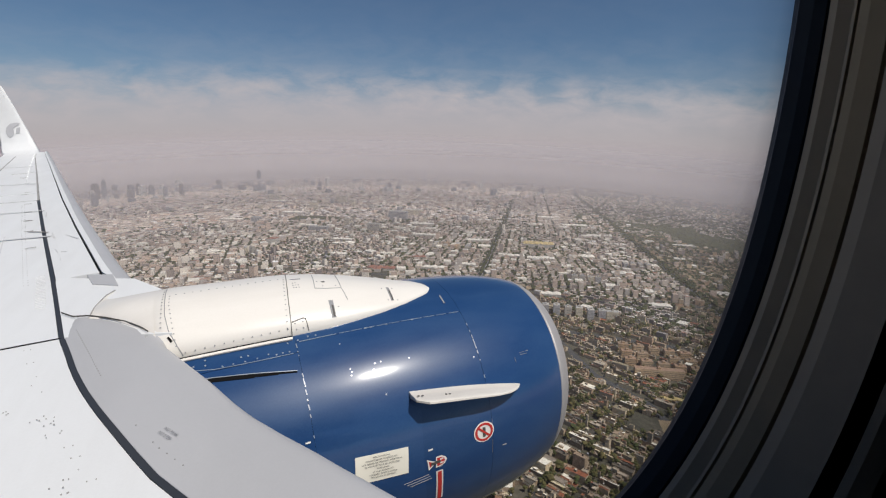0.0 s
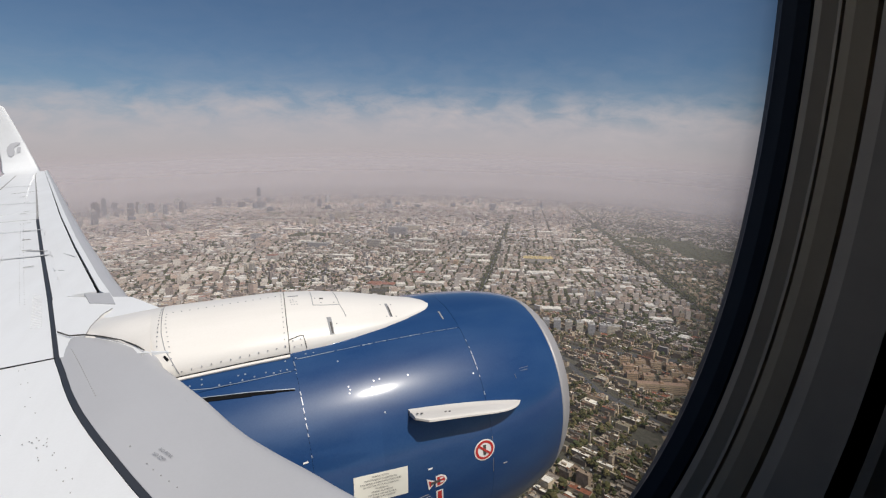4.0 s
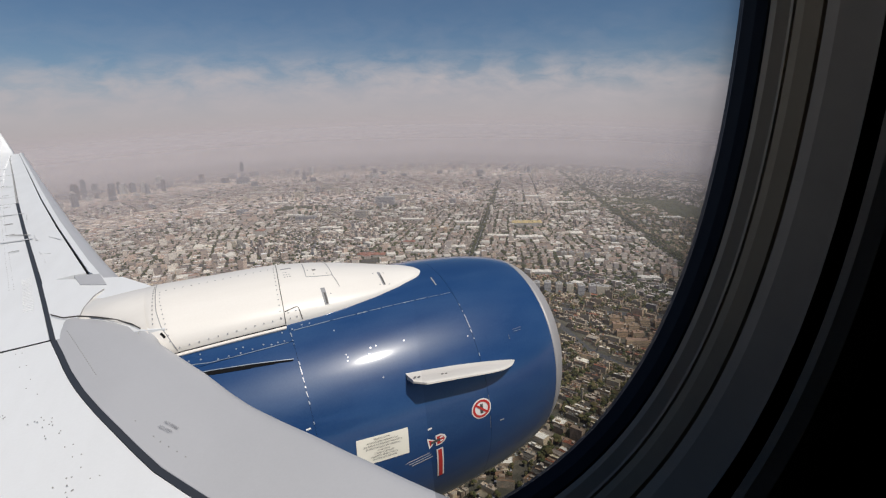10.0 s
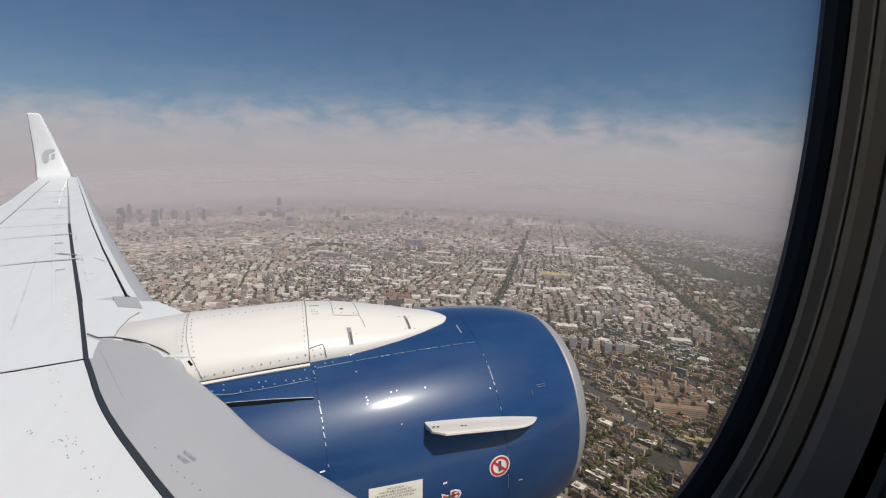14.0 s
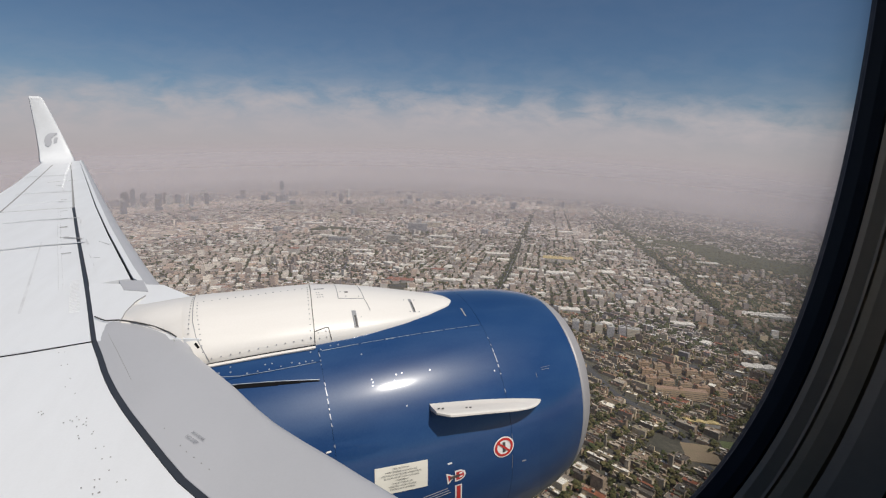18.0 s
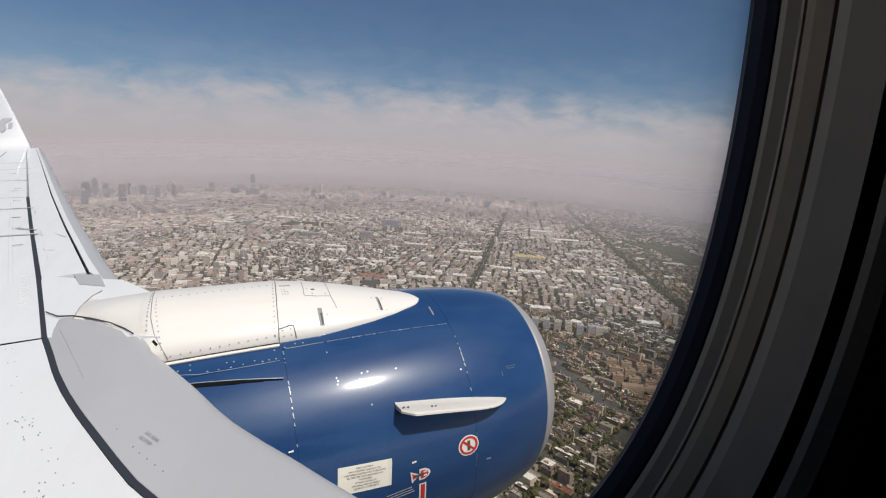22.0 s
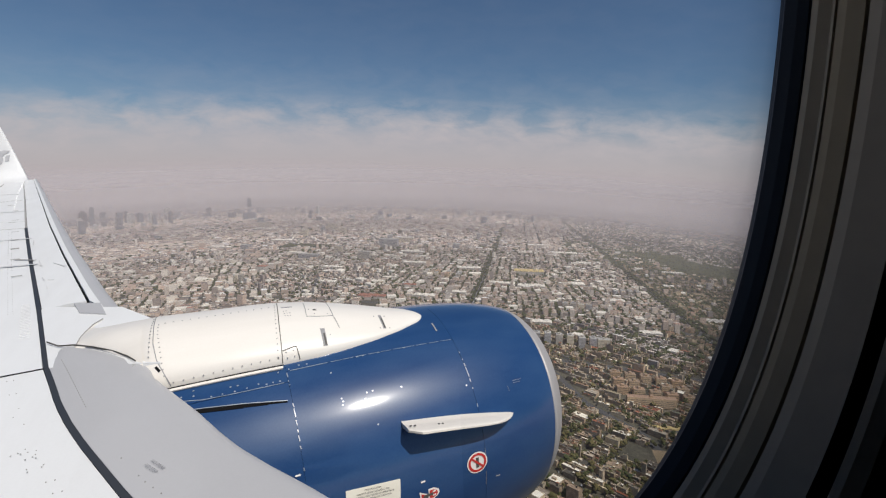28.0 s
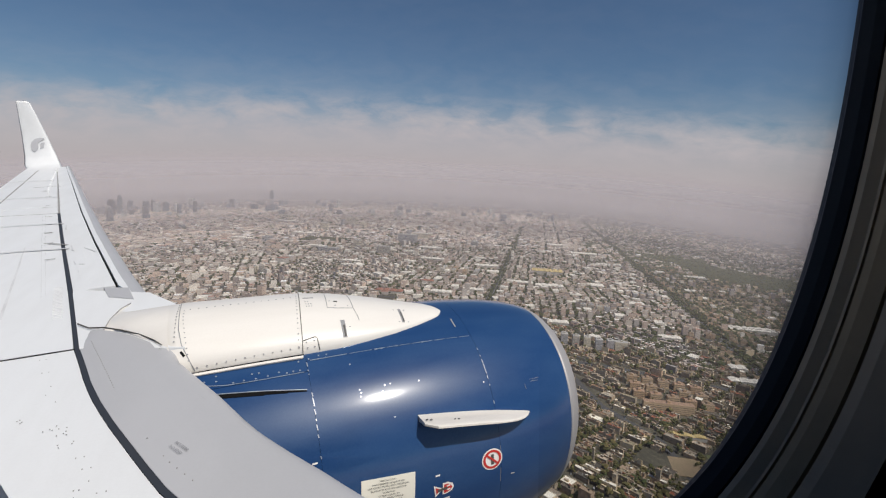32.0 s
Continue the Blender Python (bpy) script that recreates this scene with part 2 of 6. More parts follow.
def ruled(name, la, lb, mat, thick=0.03, n=16, lift=0.0, m=4, crown=0.0):
    """A slab of the wing's skin between two lines (ahead, out)."""
    A, B = resample(on_wing(la, lift), n), resample(on_wing(lb, lift), n)
    verts, faces = [], []
    for lay in range(2):
        for i in range(n):
            for j in range(m + 1):
                f = j / m
                v = A[i].lerp(B[i], f)
                v.z += crown * math.sin(math.pi * f) - (thick if lay else 0)
                verts.append(v)
    w, half = m + 1, n * (m + 1)
    for i in range(n - 1):
        for j in range(m):
            q = (i * w + j, i * w + j + 1, (i + 1) * w + j + 1, (i + 1) * w + j)
            faces.append(q)
            faces.append(tuple(half + k for k in reversed(q)))
    for i in range(n - 1):
        for j in (0, m):
            a, b = i * w + j, (i + 1) * w + j
            faces.append((a, b, half + b, half + a))
    for j in range(m):
        for i in (0, n - 1):
            a, b = i * w + j, i * w + j + 1
            faces.append((a, b, half + b, half + a))
    return fix_normals(mesh_of(name, verts, faces, mat, smooth=False))


def nose(name, line, radius, mat, n=24, lift=0.0, depth=0.5, turn=150):
    """The rounded leading edge ahead of a line on the wing, rolled down and under."""
    P = resample(on_wing(line, lift), n)
    verts, faces, k = [], [], 14
    for i in range(n):
        t = (P[min(i + 1, n - 1)] - P[max(i - 1, 0)]).normalized()
        ahead = Vector((t.y, -t.x, 0)).normalized()
        if ahead.x < 0:
            ahead = -ahead
        r = radius if not isinstance(radius, (list, tuple)) else radius[0] + (radius[1] - radius[0]) * i / (n - 1)
        for j in range(k):
            a = radians(turn) * j / (k - 1)
            verts.append(P[i] + ahead * (r * math.sin(a)) + Vector((0, 0, -0.8 * r * (1 - math.cos(a)))))
        verts.append(P[i] - ahead * depth + Vector((0, 0, -1.5 * r - 0.1)))
    w = k + 1
    for i in range(n - 1):
        for j in range(w - 1):
            faces.append((i * w + j, i * w + j + 1, (i + 1) * w + j + 1, (i + 1) * w + j))
    return fix_normals(mesh_of(name, verts, faces, mat, smooth=True))


def ribbon(name, line, width, mat, lift=0.004, n=30, thick=0.004):
    """A narrow strip along a line on the wing."""
    P = resample(on_wing(line), n)
    verts, faces = [], []
    for i in range(n):
        t = (P[min(i + 1, n - 1)] - P[max(i - 1, 0)]).normalized()
        side = Vector((-t.y, t.x, 0)).normalized()
        wd = width if not isinstance(width, (list, tuple)) else width[0] + (width[1] - width[0]) * i / (n - 1)
        for s, z in ((-0.5, lift - thick), (-0.5, lift), (0.5, lift), (0.5, lift - thick)):
            verts.append(P[i] + side * (wd * s) + Vector((0, 0, z)))
    for i in range(n - 1):
        for j in range(3):
            a = i * 4 + j
            faces.append((a, a + 1, a + 5, a + 4))
    return fix_normals(mesh_of(name, verts, faces, mat))


def dots(name, places, size, mat, up=(0, 0, 1)):
    """Many small flat fastener heads, eight-sided, standing a little proud."""
    verts, faces = [], []
    for p, nrm in places:
        nrm = Vector(nrm).normalized()
        x = nrm.orthogonal().normalized()
        y = nrm.cross(x)
        b = len(verts)
        for lay in (0.0, 0.003):
            for i in range(6):
                a = math.tau * i / 6
                verts.append(Vector(p) + (x * math.cos(a) + y * math.sin(a)) * size + nrm * lay)
        faces.append(tuple(b + 6 + i for i in range(6)))
        for i in range(6):
            faces.append((b + i, b + (i + 1) % 6, b + 6 + (i + 1) % 6, b + 6 + i))
    return mesh_of(name, verts, faces, mat)


def lettering(lines, size, spacing=1.25, align="CENTER"):
    """Flat letters as a mesh in x and y, centred on the origin."""
    cu = bpy.data.curves.new("letters", "FONT")
    cu.body = "\n".join(lines)
    cu.size = size
    cu.space_line = spacing
    cu.align_x, cu.align_y = align, "CENTER"
    cu.resolution_u = 2
    ob = new("letters", cu)
    deps = bpy.context.evaluated_depsgraph_get()
    me = bpy.data.meshes.new_from_object(ob.evaluated_get(deps))
    bpy.data.objects.remove(ob)
    bpy.data.curves.remove(cu)
    me.materials.clear()
    return me

# ---------------------------------------------------------------- cabin wall and window
W_CA, W_HW, W_CU, W_HH, W_EX, W_EX_AFT = 0.0813, 0.1328, 0.0833, 0.2320, 2.58, 4.5


def oval(grow, o, n=96):
    out = []
    for i in range(n):
        a = math.tau * i / n
        c, s = math.cos(a), math.sin(a)
        ex = W_EX if c >= 0 else W_EX_AFT
        x = (W_HW + (0.002 if c < 0 else 0.0) * abs(c) ** 0.5 + grow) * math.copysign(abs(c) ** (2 / ex), c)
        z = (W_HH + grow) * math.copysign(abs(s) ** (2 / ex), s)
        out.append(Vector((W_CA + x, o, W_CU + z)))
    return out


def hoop(name, profile, mat, n=180):
    """A ring round the window; profile: (growth of the opening, distance out)."""
    verts, faces = [], []
    for g, o in profile:
        verts += oval(g, o, n)
    for k in range(len(profile) - 1):
        for i in range(n):
            j = (i + 1) % n
            faces.append((k * n + i, k * n + j, (k + 1) * n + j, (k + 1) * n + i))
    return fix_normals(mesh_of(name, verts, faces, mat))


cabin_window = thing("window_1", "rounded airliner window with dark seal and stepped grey liner", "window", AIR, "structure")
part("window_seal", hoop("window_seal", [(0.03, 0.1345), (0.006, 0.1345), (0.0015, 0.1325), (0.0, 0.130), (0.0012, 0.1265), (0.003, 0.1238), (0.012, 0.1242)], SEAL), cabin_window, "black rubber window seal")
def flange(name, profile, mat, a0, a1, n=70):
    """A piece of a ring, on the aft and lower side of the window alone."""
    verts, faces = [], []
    for g, o in profile:
        ring = oval(g, o, 360)
        verts += [ring[int(a0 + (a1 - a0) * i / (n - 1)) % 360] for i in range(n)]
    for k in range(len(profile) - 1):
        for i in range(n - 1):
            faces.append((k * n + i, k * n + i + 1, (k + 1) * n + i + 1, (k + 1) * n + i))
    return fix_normals(mesh_of(name, verts, faces, mat))


part("outer_flange", flange("outer_flange", [(0.012, 0.1335), (0.0005, 0.1335), (0.0025, 0.142), (0.0038, 0.150), (0.012, 0.150)], REVEAL, 130, 262), cabin_window, "light grey outer frame edge")
part("inner_bezel", hoop("inner_bezel", [(0.010, 0.1245), (0.0035, 0.1232), (0.0035, 0.1212), (0.0055, 0.1180), (0.0056, 0.1172), (0.012, 0.1168)], BEZEL), cabin_window, "dark grey ridged bezel")
part("middle_bezel", hoop("middle_bezel", [(0.012, 0.1170), (0.0060, 0.1165), (0.0060, 0.1140), (0.0075, 0.1095), (0.014, 0.1090)], BEZEL2), cabin_window, "brown-grey bezel")
part("outer_bezel", hoop("outer_bezel", [(0.014, 0.1092), (0.0080, 0.1085), (0.0078, 0.1050), (0.0095, 0.0995), (0.0110, 0.0945), (0.020, 0.0945)], BEZEL3), cabin_window, "dark grey bezel")
part("shade_slot", hoop("shade_slot", [(0.020, 0.0946), (0.030, 0.0940), (0.030, 0.0915), (0.0140, 0.0912)], SEAM), cabin_window, "black slot of the window shade")
part("liner_rim", hoop("liner_rim", [(0.022, 0.0913), (0.0140, 0.0910), (0.0150, 0.0890), (0.0190, 0.0860), (0.0300, 0.0835)], BEZEL3), cabin_window, "dark grey liner rim")


def pane_mat():
    """Clear pane; the blurred dark edge at its forward seal is painted in as a tint."""
    mat = bpy.data.materials.new("edge_shaded_window_pane")
    tree = nodes_of(mat)
    tcn = tree.nodes.new("ShaderNodeTexCoord")
    sp = tree.nodes.new("ShaderNodeSeparateXYZ")
    wire(tree, tcn.outputs["Object"], sp.inputs[0])
    dx = fn(tree, "MAXIMUM", fn(tree, "DIVIDE", fn(tree, "SUBTRACT", sp.outputs[0], W_CA), W_HW), 0.0)
    dz = fn(tree, "MULTIPLY", fn(tree, "ABSOLUTE", fn(tree, "DIVIDE", fn(tree, "SUBTRACT", sp.outputs[2], W_CU), W_HH)), fn(tree, "GREATER_THAN", dx, 0.0))
    rim = fn(tree, "ADD", fn(tree, "POWER", dx, W_EX), fn(tree, "POWER", dz, W_EX))
    # noise breaks up the painted edge darkening
    smear = noise_at(tree, coords(tree, (6, 6, 2)), 3.0, 4)
    rim = fn(tree, "ADD", rim, fn(tree, "MULTIPLY", fn(tree, "SUBTRACT", smear, 0.5), 0.12))
    tint = ramp(tree, rim, [(0.0, (0.985, 0.985, 0.985)), (0.35, (0.97, 0.97, 0.97)), (0.65, (0.86, 0.865, 0.87)), (0.85, (0.70, 0.71, 0.72)), (0.98, (0.46, 0.47, 0.49))])
    clear = tree.nodes.new("ShaderNodeBsdfTransparent")
    wire(tree, tint, clear.inputs[0])
    out = tree.nodes.new("ShaderNodeOutputMaterial")
    wire(tree, clear.outputs[0], out.inputs[0])
    return mat


ring = oval(0.004, 0.1305, 96)
pane = part("pane", mesh_of("pane", ring, [tuple(range(96))], pane_mat()), cabin_window, "clear window pane with edge shade painted into its forward side")
pane.visible_shadow = False


def wall_with_hole():
    n = 96
    verts, faces = [], []
    for o in (0.0825, 0.145):
        ring = oval(0.028 if o < 0.1 else 0.03, o, n)
        far = []
        for v in ring:
            d = Vector((v.x - W_CA, 0, v.z - W_CU))
            s = 1.0 / max(abs(d.x) / 0.9, (d.z / 0.315 if d.z > 0 else -d.z / 0.42))
            far.append(Vector((W_CA + d.x * s, o, W_CU + d.z * s)))
        verts += ring + far
    for lay in (0, 2):
        for i in range(n):
            j = (i + 1) % n
            faces.append((lay * n + i, lay * n + j, (lay + 1) * n + j, (lay + 1) * n + i))
    for i in range(n):
        j = (i + 1) % n
        faces.append((n + i, n + j, 3 * n + j, 3 * n + i))
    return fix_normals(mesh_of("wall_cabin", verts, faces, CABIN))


def slab(name, lo, hi, mat):
    x0, y0, z0 = lo
    x1, y1, z1 = hi
    v = [(x0, y0, z0), (x1, y0, z0), (x1, y1, z0), (x0, y1, z0), (x0, y0, z1), (x1, y0, z1), (x1, y1, z1), (x0, y1, z1)]
    f = [(0, 3, 2, 1), (4, 5, 6, 7), (0, 1, 5, 4), (1, 2, 6, 5), (2, 3, 7, 6), (3, 0, 4, 7)]
    return mesh_of(name, v, f, mat)


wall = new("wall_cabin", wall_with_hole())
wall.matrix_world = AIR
tagged(wall, "cabin side wall lining, unlit gloom painted in as near-black", "wall", "", "structure")
# unseen box added round the camera, so light enters by the window alone
for nm, lo, hi, lab in (("floor", (-0.82, -0.7, -0.34), (0.98, 0.145, -0.29), "unseen near-black slab closing the box below the window"),
                        ("ceiling", (-0.82, -0.7, 0.37), (0.98, 0.145, 0.40), "unseen near-black lid that keeps light off the window liner"),
                        ("wall_inner", (-0.82, -0.75, -0.34), (0.98, -0.7, 0.40), "unseen near-black inner side of the light-blocking box"),
                        ("wall_aft", (-0.87, -0.75, -0.34), (-0.82, 0.145, 0.40), "unseen near-black aft end of the light-blocking box"),
                        ("wall_fore", (0.98, -0.75, -0.34), (1.03, 0.145, 0.40), "unseen near-black fore end of the light-blocking box")):
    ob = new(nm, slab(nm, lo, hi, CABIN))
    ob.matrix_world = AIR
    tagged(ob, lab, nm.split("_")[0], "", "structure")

# ---------------------------------------------------------------- wing
wing = thing("airplane_wing", "white swept airliner wing with grey inboard leading edge and upturned winglet", "airplane wing", AIR)
CURVE = [(0.75, 0.55), (0.33, 1.05), (0.03, 1.45), (-0.18, 1.74), (-0.336, 1.989), (-0.42, 2.157), (-0.522, 2.372), (-0.613, 2.564), (-0.706, 2.778), (-0.797, 3.016), (-0.883, 3.285), (-0.962, 3.52)]
SLAT = [(-0.965, 3.52), (-1.28, 4.71), (-1.83, 6.71), (-2.40, 8.82), (-3.3, 12.3), (-4.22, 15.82), (-4.50, 17.05)]
GAP = [(-0.99, 4.81), (-1.55, 6.74), (-2.14, 8.86), (-3.2, 12.85), (-4.36, 17.2)]
EDGE = [(-0.80, 4.55), (-1.02, 5.25), (-1.59, 7.22), (-2.27, 9.71), (-3.3, 13.55), (-4.37, 17.5)]
INBOARD_EDGE = [(0.90, 0.72), (0.60, 1.18), (0.42, 1.46), (0.297, 1.663), (0.232, 1.767), (0.165, 1.883), (0.049, 2.066), (-0.062, 2.255), (-0.137, 2.415), (-0.24, 2.667), (-0.341, 2.885), (-0.497, 3.226), (-0.50, 3.34), (-0.545, 3.46), (-0.645, 3.59), (-0.765, 3.71), (-0.87, 3.785)]
TRAIL_IN = [(-3.1, 0.55), (-3.15, 3.5)]
TRAIL = [(-3.15, 3.5), (-3.4, 6.6), (-3.72, 9.3), (-4.23, 12.27), (-4.54, 13.81), (-5.22, 17.18)]
back = lambda line, d: [(a - d, o) for a, o in line]
part("inboard_skin", ruled("inboard_skin", back(CURVE, 0.018), resample([(a, o, 0) for a, o in TRAIL_IN], 2) and TRAIL_IN, WHITE, 0.05, 24, 0, 10), wing)
part("outboard_skin", ruled("outboard_skin", [(a - (0.022 - 0.001 * o), o + 0.012) for a, o in SLAT], [(a, o + 0.012) for a, o in TRAIL], WHITE, 0.05, 40, 0, 10), wing)
part("wing_core", ruled("wing_core", [(0.6, 0.6), (-0.84, 3.5), (-1.17, 4.75), (-4.42, 17.0)], [(-2.6, 0.6), (-2.7, 3.5), (-3.1, 9.3), (-3.7, 12.3), (-4.8, 17.0)], SEAM, 0.12, 40, -0.055, 2), wing, "dark inner structure")
part("gap_seal", ribbon("gap_seal", CURVE + [(-1.28, 4.71), (-1.83, 6.71), (-2.40, 8.82)], [0.026, 0.036], DARK, 0.003, 60), wing, "dark rubber gap seal")
part("outer_gap_seal", ribbon("outer_gap_seal", [(-2.40, 8.82), (-3.3, 12.3), (-4.22, 15.82), (-4.42, 16.7)], [0.024, 0.012], FAINT, 0.0032, 30), wing, "thin dark gap seal")
part("skin_joint", ribbon("skin_joint", [(-0.965, 3.525), (-1.33, 3.495), (-2.2, 3.5), (-3.1, 3.5)], 0.016, SEAM, 0.003, 20), wing, "dark skin joint")
part("slat_skin", ruled("slat_skin", [(a + (0.024 - 0.0009 * o), o) for a, o in SLAT[1:]], GAP, WHITE, 0.03, 40, 0.0, 4, 0.01), wing)
part("slat_slot", ruled("slat_slot", GAP, [(a + 0.030 - 0.0012 * o, o) for a, o in GAP], SEAM, 0.02, 40, -0.02, 1), wing, "black slot behind the slat nose")
part("slat_nose_skin", ruled("slat_nose_skin", [(a + 0.027 - 0.0012 * o, o) for a, o in GAP], [(a - 0.03, o) for a, o in EDGE], WHITE, 0.03, 40, 0.004, 3), wing)
# shade on the front of the white slat, put in as grey paint
part("slat_nose", nose("slat_nose", [(a - 0.03, o) for a, o in EDGE], (0.13, 0.05), GREY, 40, 0.004, 0.25), wing, "rounded slat nose, its shaded side painted grey")
part("slat_end_cap", ruled("slat_end_cap", [(-1.059, 4.738), (-0.87, 4.659)], [(-0.975, 4.475), (-0.789, 4.358)], GREY, 0.05, 6, 0.018, 3), wing, "light grey slat end plate")
part("root_panel", ruled("root_panel", [(-0.948, 3.51), (-1.262, 4.70), (-1.272, 4.78)], [(-0.36, 3.30), (-0.36, 3.95), (-0.70, 4.50)], WHITE, 0.10, 14, 0.008, 6, 0.0), wing)
part("inboard_edge_panel", ruled("inboard_edge_panel", [(a + 0.012, o + 0.005) for a, o in CURVE] + [(-0.955, 3.78)],
     INBOARD_EDGE, GREY, 0.05, 40, 0.006, 8, 0.012), wing, "matt grey inboard leading-edge panel")
part("inboard_nose", nose("inboard_nose", INBOARD_EDGE[:13], (0.13, 0.10), GREY, 48, 0.006, 0.3), wing, "grey rounded leading edge")
part("panel_joint", ribbon("panel_joint", [(-1.047, 3.912), (-0.962, 3.805), (-0.873, 3.78), (-0.763, 3.696), (-0.640, 3.575), (-0.545, 3.448), (-0.49, 3.35)], 0.0035, INK, 0.028, 30, 0.010), wing, "thin dark panel joint")
part("fairing_joint", ribbon("fairing_joint", [(-0.867, 3.753), (-0.868, 3.935), (-0.836, 4.146), (-0.792, 4.249)], 0.006, FAINT, 0.020, 16, 0.005), wing, "thin fairing joint")
part("flap_joint", ribbon("flap_joint", [(-4.71, 16.17), (-3.51, 10.11), (-3.0, 7.4)], 0.022, FAINT, 0.003, 24), wing, "grey aileron joint")
part("rib_joint", ribbon("rib_joint", [(-3.75, 8.75), (-3.08, 8.79), (-2.42, 8.82)], 0.014, FAINT, 0.003, 12), wing, "grey rib joint")
part("stain", ribbon("stain", [(-2.13, 6.58), (-1.8, 5.2), (-1.57, 4.23)], [0.010, 0.018], SMEAR, 0.0026, 16), wing, "faint grey stain")
for k, (o1, dark) in enumerate(((6.35, 0.05), (7.9, 0.04), (10.6, 0.05), (13.4, 0.06))):
    a1 = -0.28 * o1 + 0.05
    part("soot_smear", ribbon("soot_smear", [(a1 - 0.75, o1 - 0.05), (a1 - 0.35, o1 + 0.02), (a1 + 0.05, o1)], [dark * 0.5, dark * 0.9], SMEAR, 0.0145, 10), wing, "grey soot smear")
for o1 in (5.9, 7.3, 9.4, 11.5):
    aa = -0.28 * o1 + 0.02
    part("slat_bracket_mark", ribbon("slat_bracket_mark", [(aa - 0.14, o1), (aa - 0.06, o1 + 0.02)], 0.016, FAINT, 0.0135, 4), wing, "short dark mark")
# faint ribs across the outer wing, with a row of short access marks
part("rib_joint", ribbon("rib_joint", [(-3.25, 9.32), (-2.90, 9.53), (-2.49, 9.46), (-2.24, 9.05)], 0.020, SMEAR, 0.0030, 14), wing, "faint soiled rib line")
part("rib_joint", ribbon("rib_joint", [(-3.67, 12.20), (-3.305, 12.41), (-2.98, 11.83)], 0.022, FAINT, 0.0030, 12), wing, "grey rib joint")
part("rib_joint", ribbon("rib_joint", [(-1.96, 6.69), (-1.744, 6.54)], 0.022, FAINT, 0.0145, 6), wing, "short grey rib mark")
for a1, o1 in ((-3.035, 10.79), (-2.74, 9.68), (-2.445, 8.57), (-2.276, 7.93), (-2.119, 7.34), (-1.959, 6.74)):
    part("access_mark", ribbon("access_mark", [(a1 - 0.05, o1), (a1 + 0.03, o1 + 0.01)], 0.016, FAINT, 0.0031, 4), wing, "short access mark")
for a1, o1, a2, o2, w in ((-1.541, 6.33, -1.396, 6.12, 0.030), (-2.051, 7.76, -1.98, 7.45, 0.026), (-1.70, 6.50, -1.621, 6.24, 0.030), (-1.50, 5.75, -1.454, 5.62, 0.016), (-1.39, 5.42, -1.36, 5.30, 0.016), (-1.43, 5.62, -1.38, 5.60, 0.014)):
    part("oil_stain", ribbon("oil_stain", [(a1, o1), (a2, o2)], [w * 0.25, w * 0.6], SMEAR, 0.0140, 5), wing, "dark oily stain")
# the sun's bright line along the skin, painted as a near-white strip
part("skin_ridge", ribbon("skin_ridge", [(-4.345, 16.31), (-3.75, 13.6), (-3.127, 11.03)], [0.05, 0.02], HIGHLIGHT, 0.0035, 12), wing, "near-white strip, a sun highlight painted on the skin")
for k in range(22):
    f = k / 21
    riv_a, riv_o = -1.41 + 0.19 * f, 4.91 - 0.78 * f
    part("fastener_row", ribbon("fastener_row", [(riv_a - 0.03, riv_o), (riv_a + 0.03, riv_o + 0.006)], 0.008, SMEAR, 0.0031, 3), wing)

# winglet: blends up from the tip
def winglet():
    rows = [(16.3, 0.085, -4.24, -5.02, 0.06), (16.7, 0.158, -4.33, -5.12, 0.08), (17.0, 0.206, -4.40, -5.20, 0.09), (17.2, 0.246, -4.46, -5.30, 0.09), (17.40, 0.34, -4.53, -5.36, 0.09), (17.52, 0.55, -4.62, -5.37, 0.08), (17.62, 1.10, -4.80, -5.39, 0.06), (17.70, 1.60, -4.97, -5.42, 0.05), (17.75, 2.02, -5.12, -5.44, 0.04), (17.752, 2.08, -5.20, -5.44, 0.02)]
    verts, faces, n = [], [], 14
    for k, (o, z, le, te, th) in enumerate(rows):
        o2, z2 = rows[min(k + 1, len(rows) - 1)][:2]
        o1, z1 = rows[max(k - 1, 0)][:2]
        t = Vector((0, o2 - o1, z2 - z1)).normalized()
        nrm = Vector((0, -t.z, t.y))
        for i in range(n):
            a = math.tau * i / n
            f = 0.5 + 0.5 * math.cos(a)
            prof = math.sin(a) * (0.35 + 0.65 * f ** 0.5)
            verts.append(Vector((te + (le - te) * f, o, z)) + nrm * (th * 0.5 * prof))
    for k in range(len(rows) - 1):
        for i in range(n):
            j = (i + 1) % n
            faces.append((k * n + i, k * n + j, (k + 1) * n + j, (k + 1) * n + i))
    faces.append(tuple(range((len(rows) - 1) * n, len(rows) * n)))
    return fix_normals(mesh_of("winglet", verts, faces, WHITE, smooth=True))


wl = part("winglet", winglet(), wing, "white blended winglet")
emb = []
for piece in (((-5.18, 0.72), (-5.12, 0.66), (-5.05, 0.72), (-5.02, 0.80), (-5.03, 0.90), (-4.97, 0.96), (-4.90, 1.00), (-4.86, 1.05), (-4.98, 1.06), (-5.09, 1.03), (-5.17, 0.94), (-5.20, 0.83)), ((-4.985, 0.76), (-4.90, 0.78), (-4.87, 0.93), (-4.95, 0.92), (-4.975, 0.86))):
    emb.append([(a, 17.55 + (z - 0.6) * 0.18 - 0.062, z) for a, z in piece])
part("emblem", mesh_of("emblem", [v for q in emb for v in q], [tuple(range(sum(map(len, emb[:i])), sum(map(len, emb[:i + 1])))) for i in range(len(emb))], EMBLEM), wl, "pale grey emblem of plain shapes")

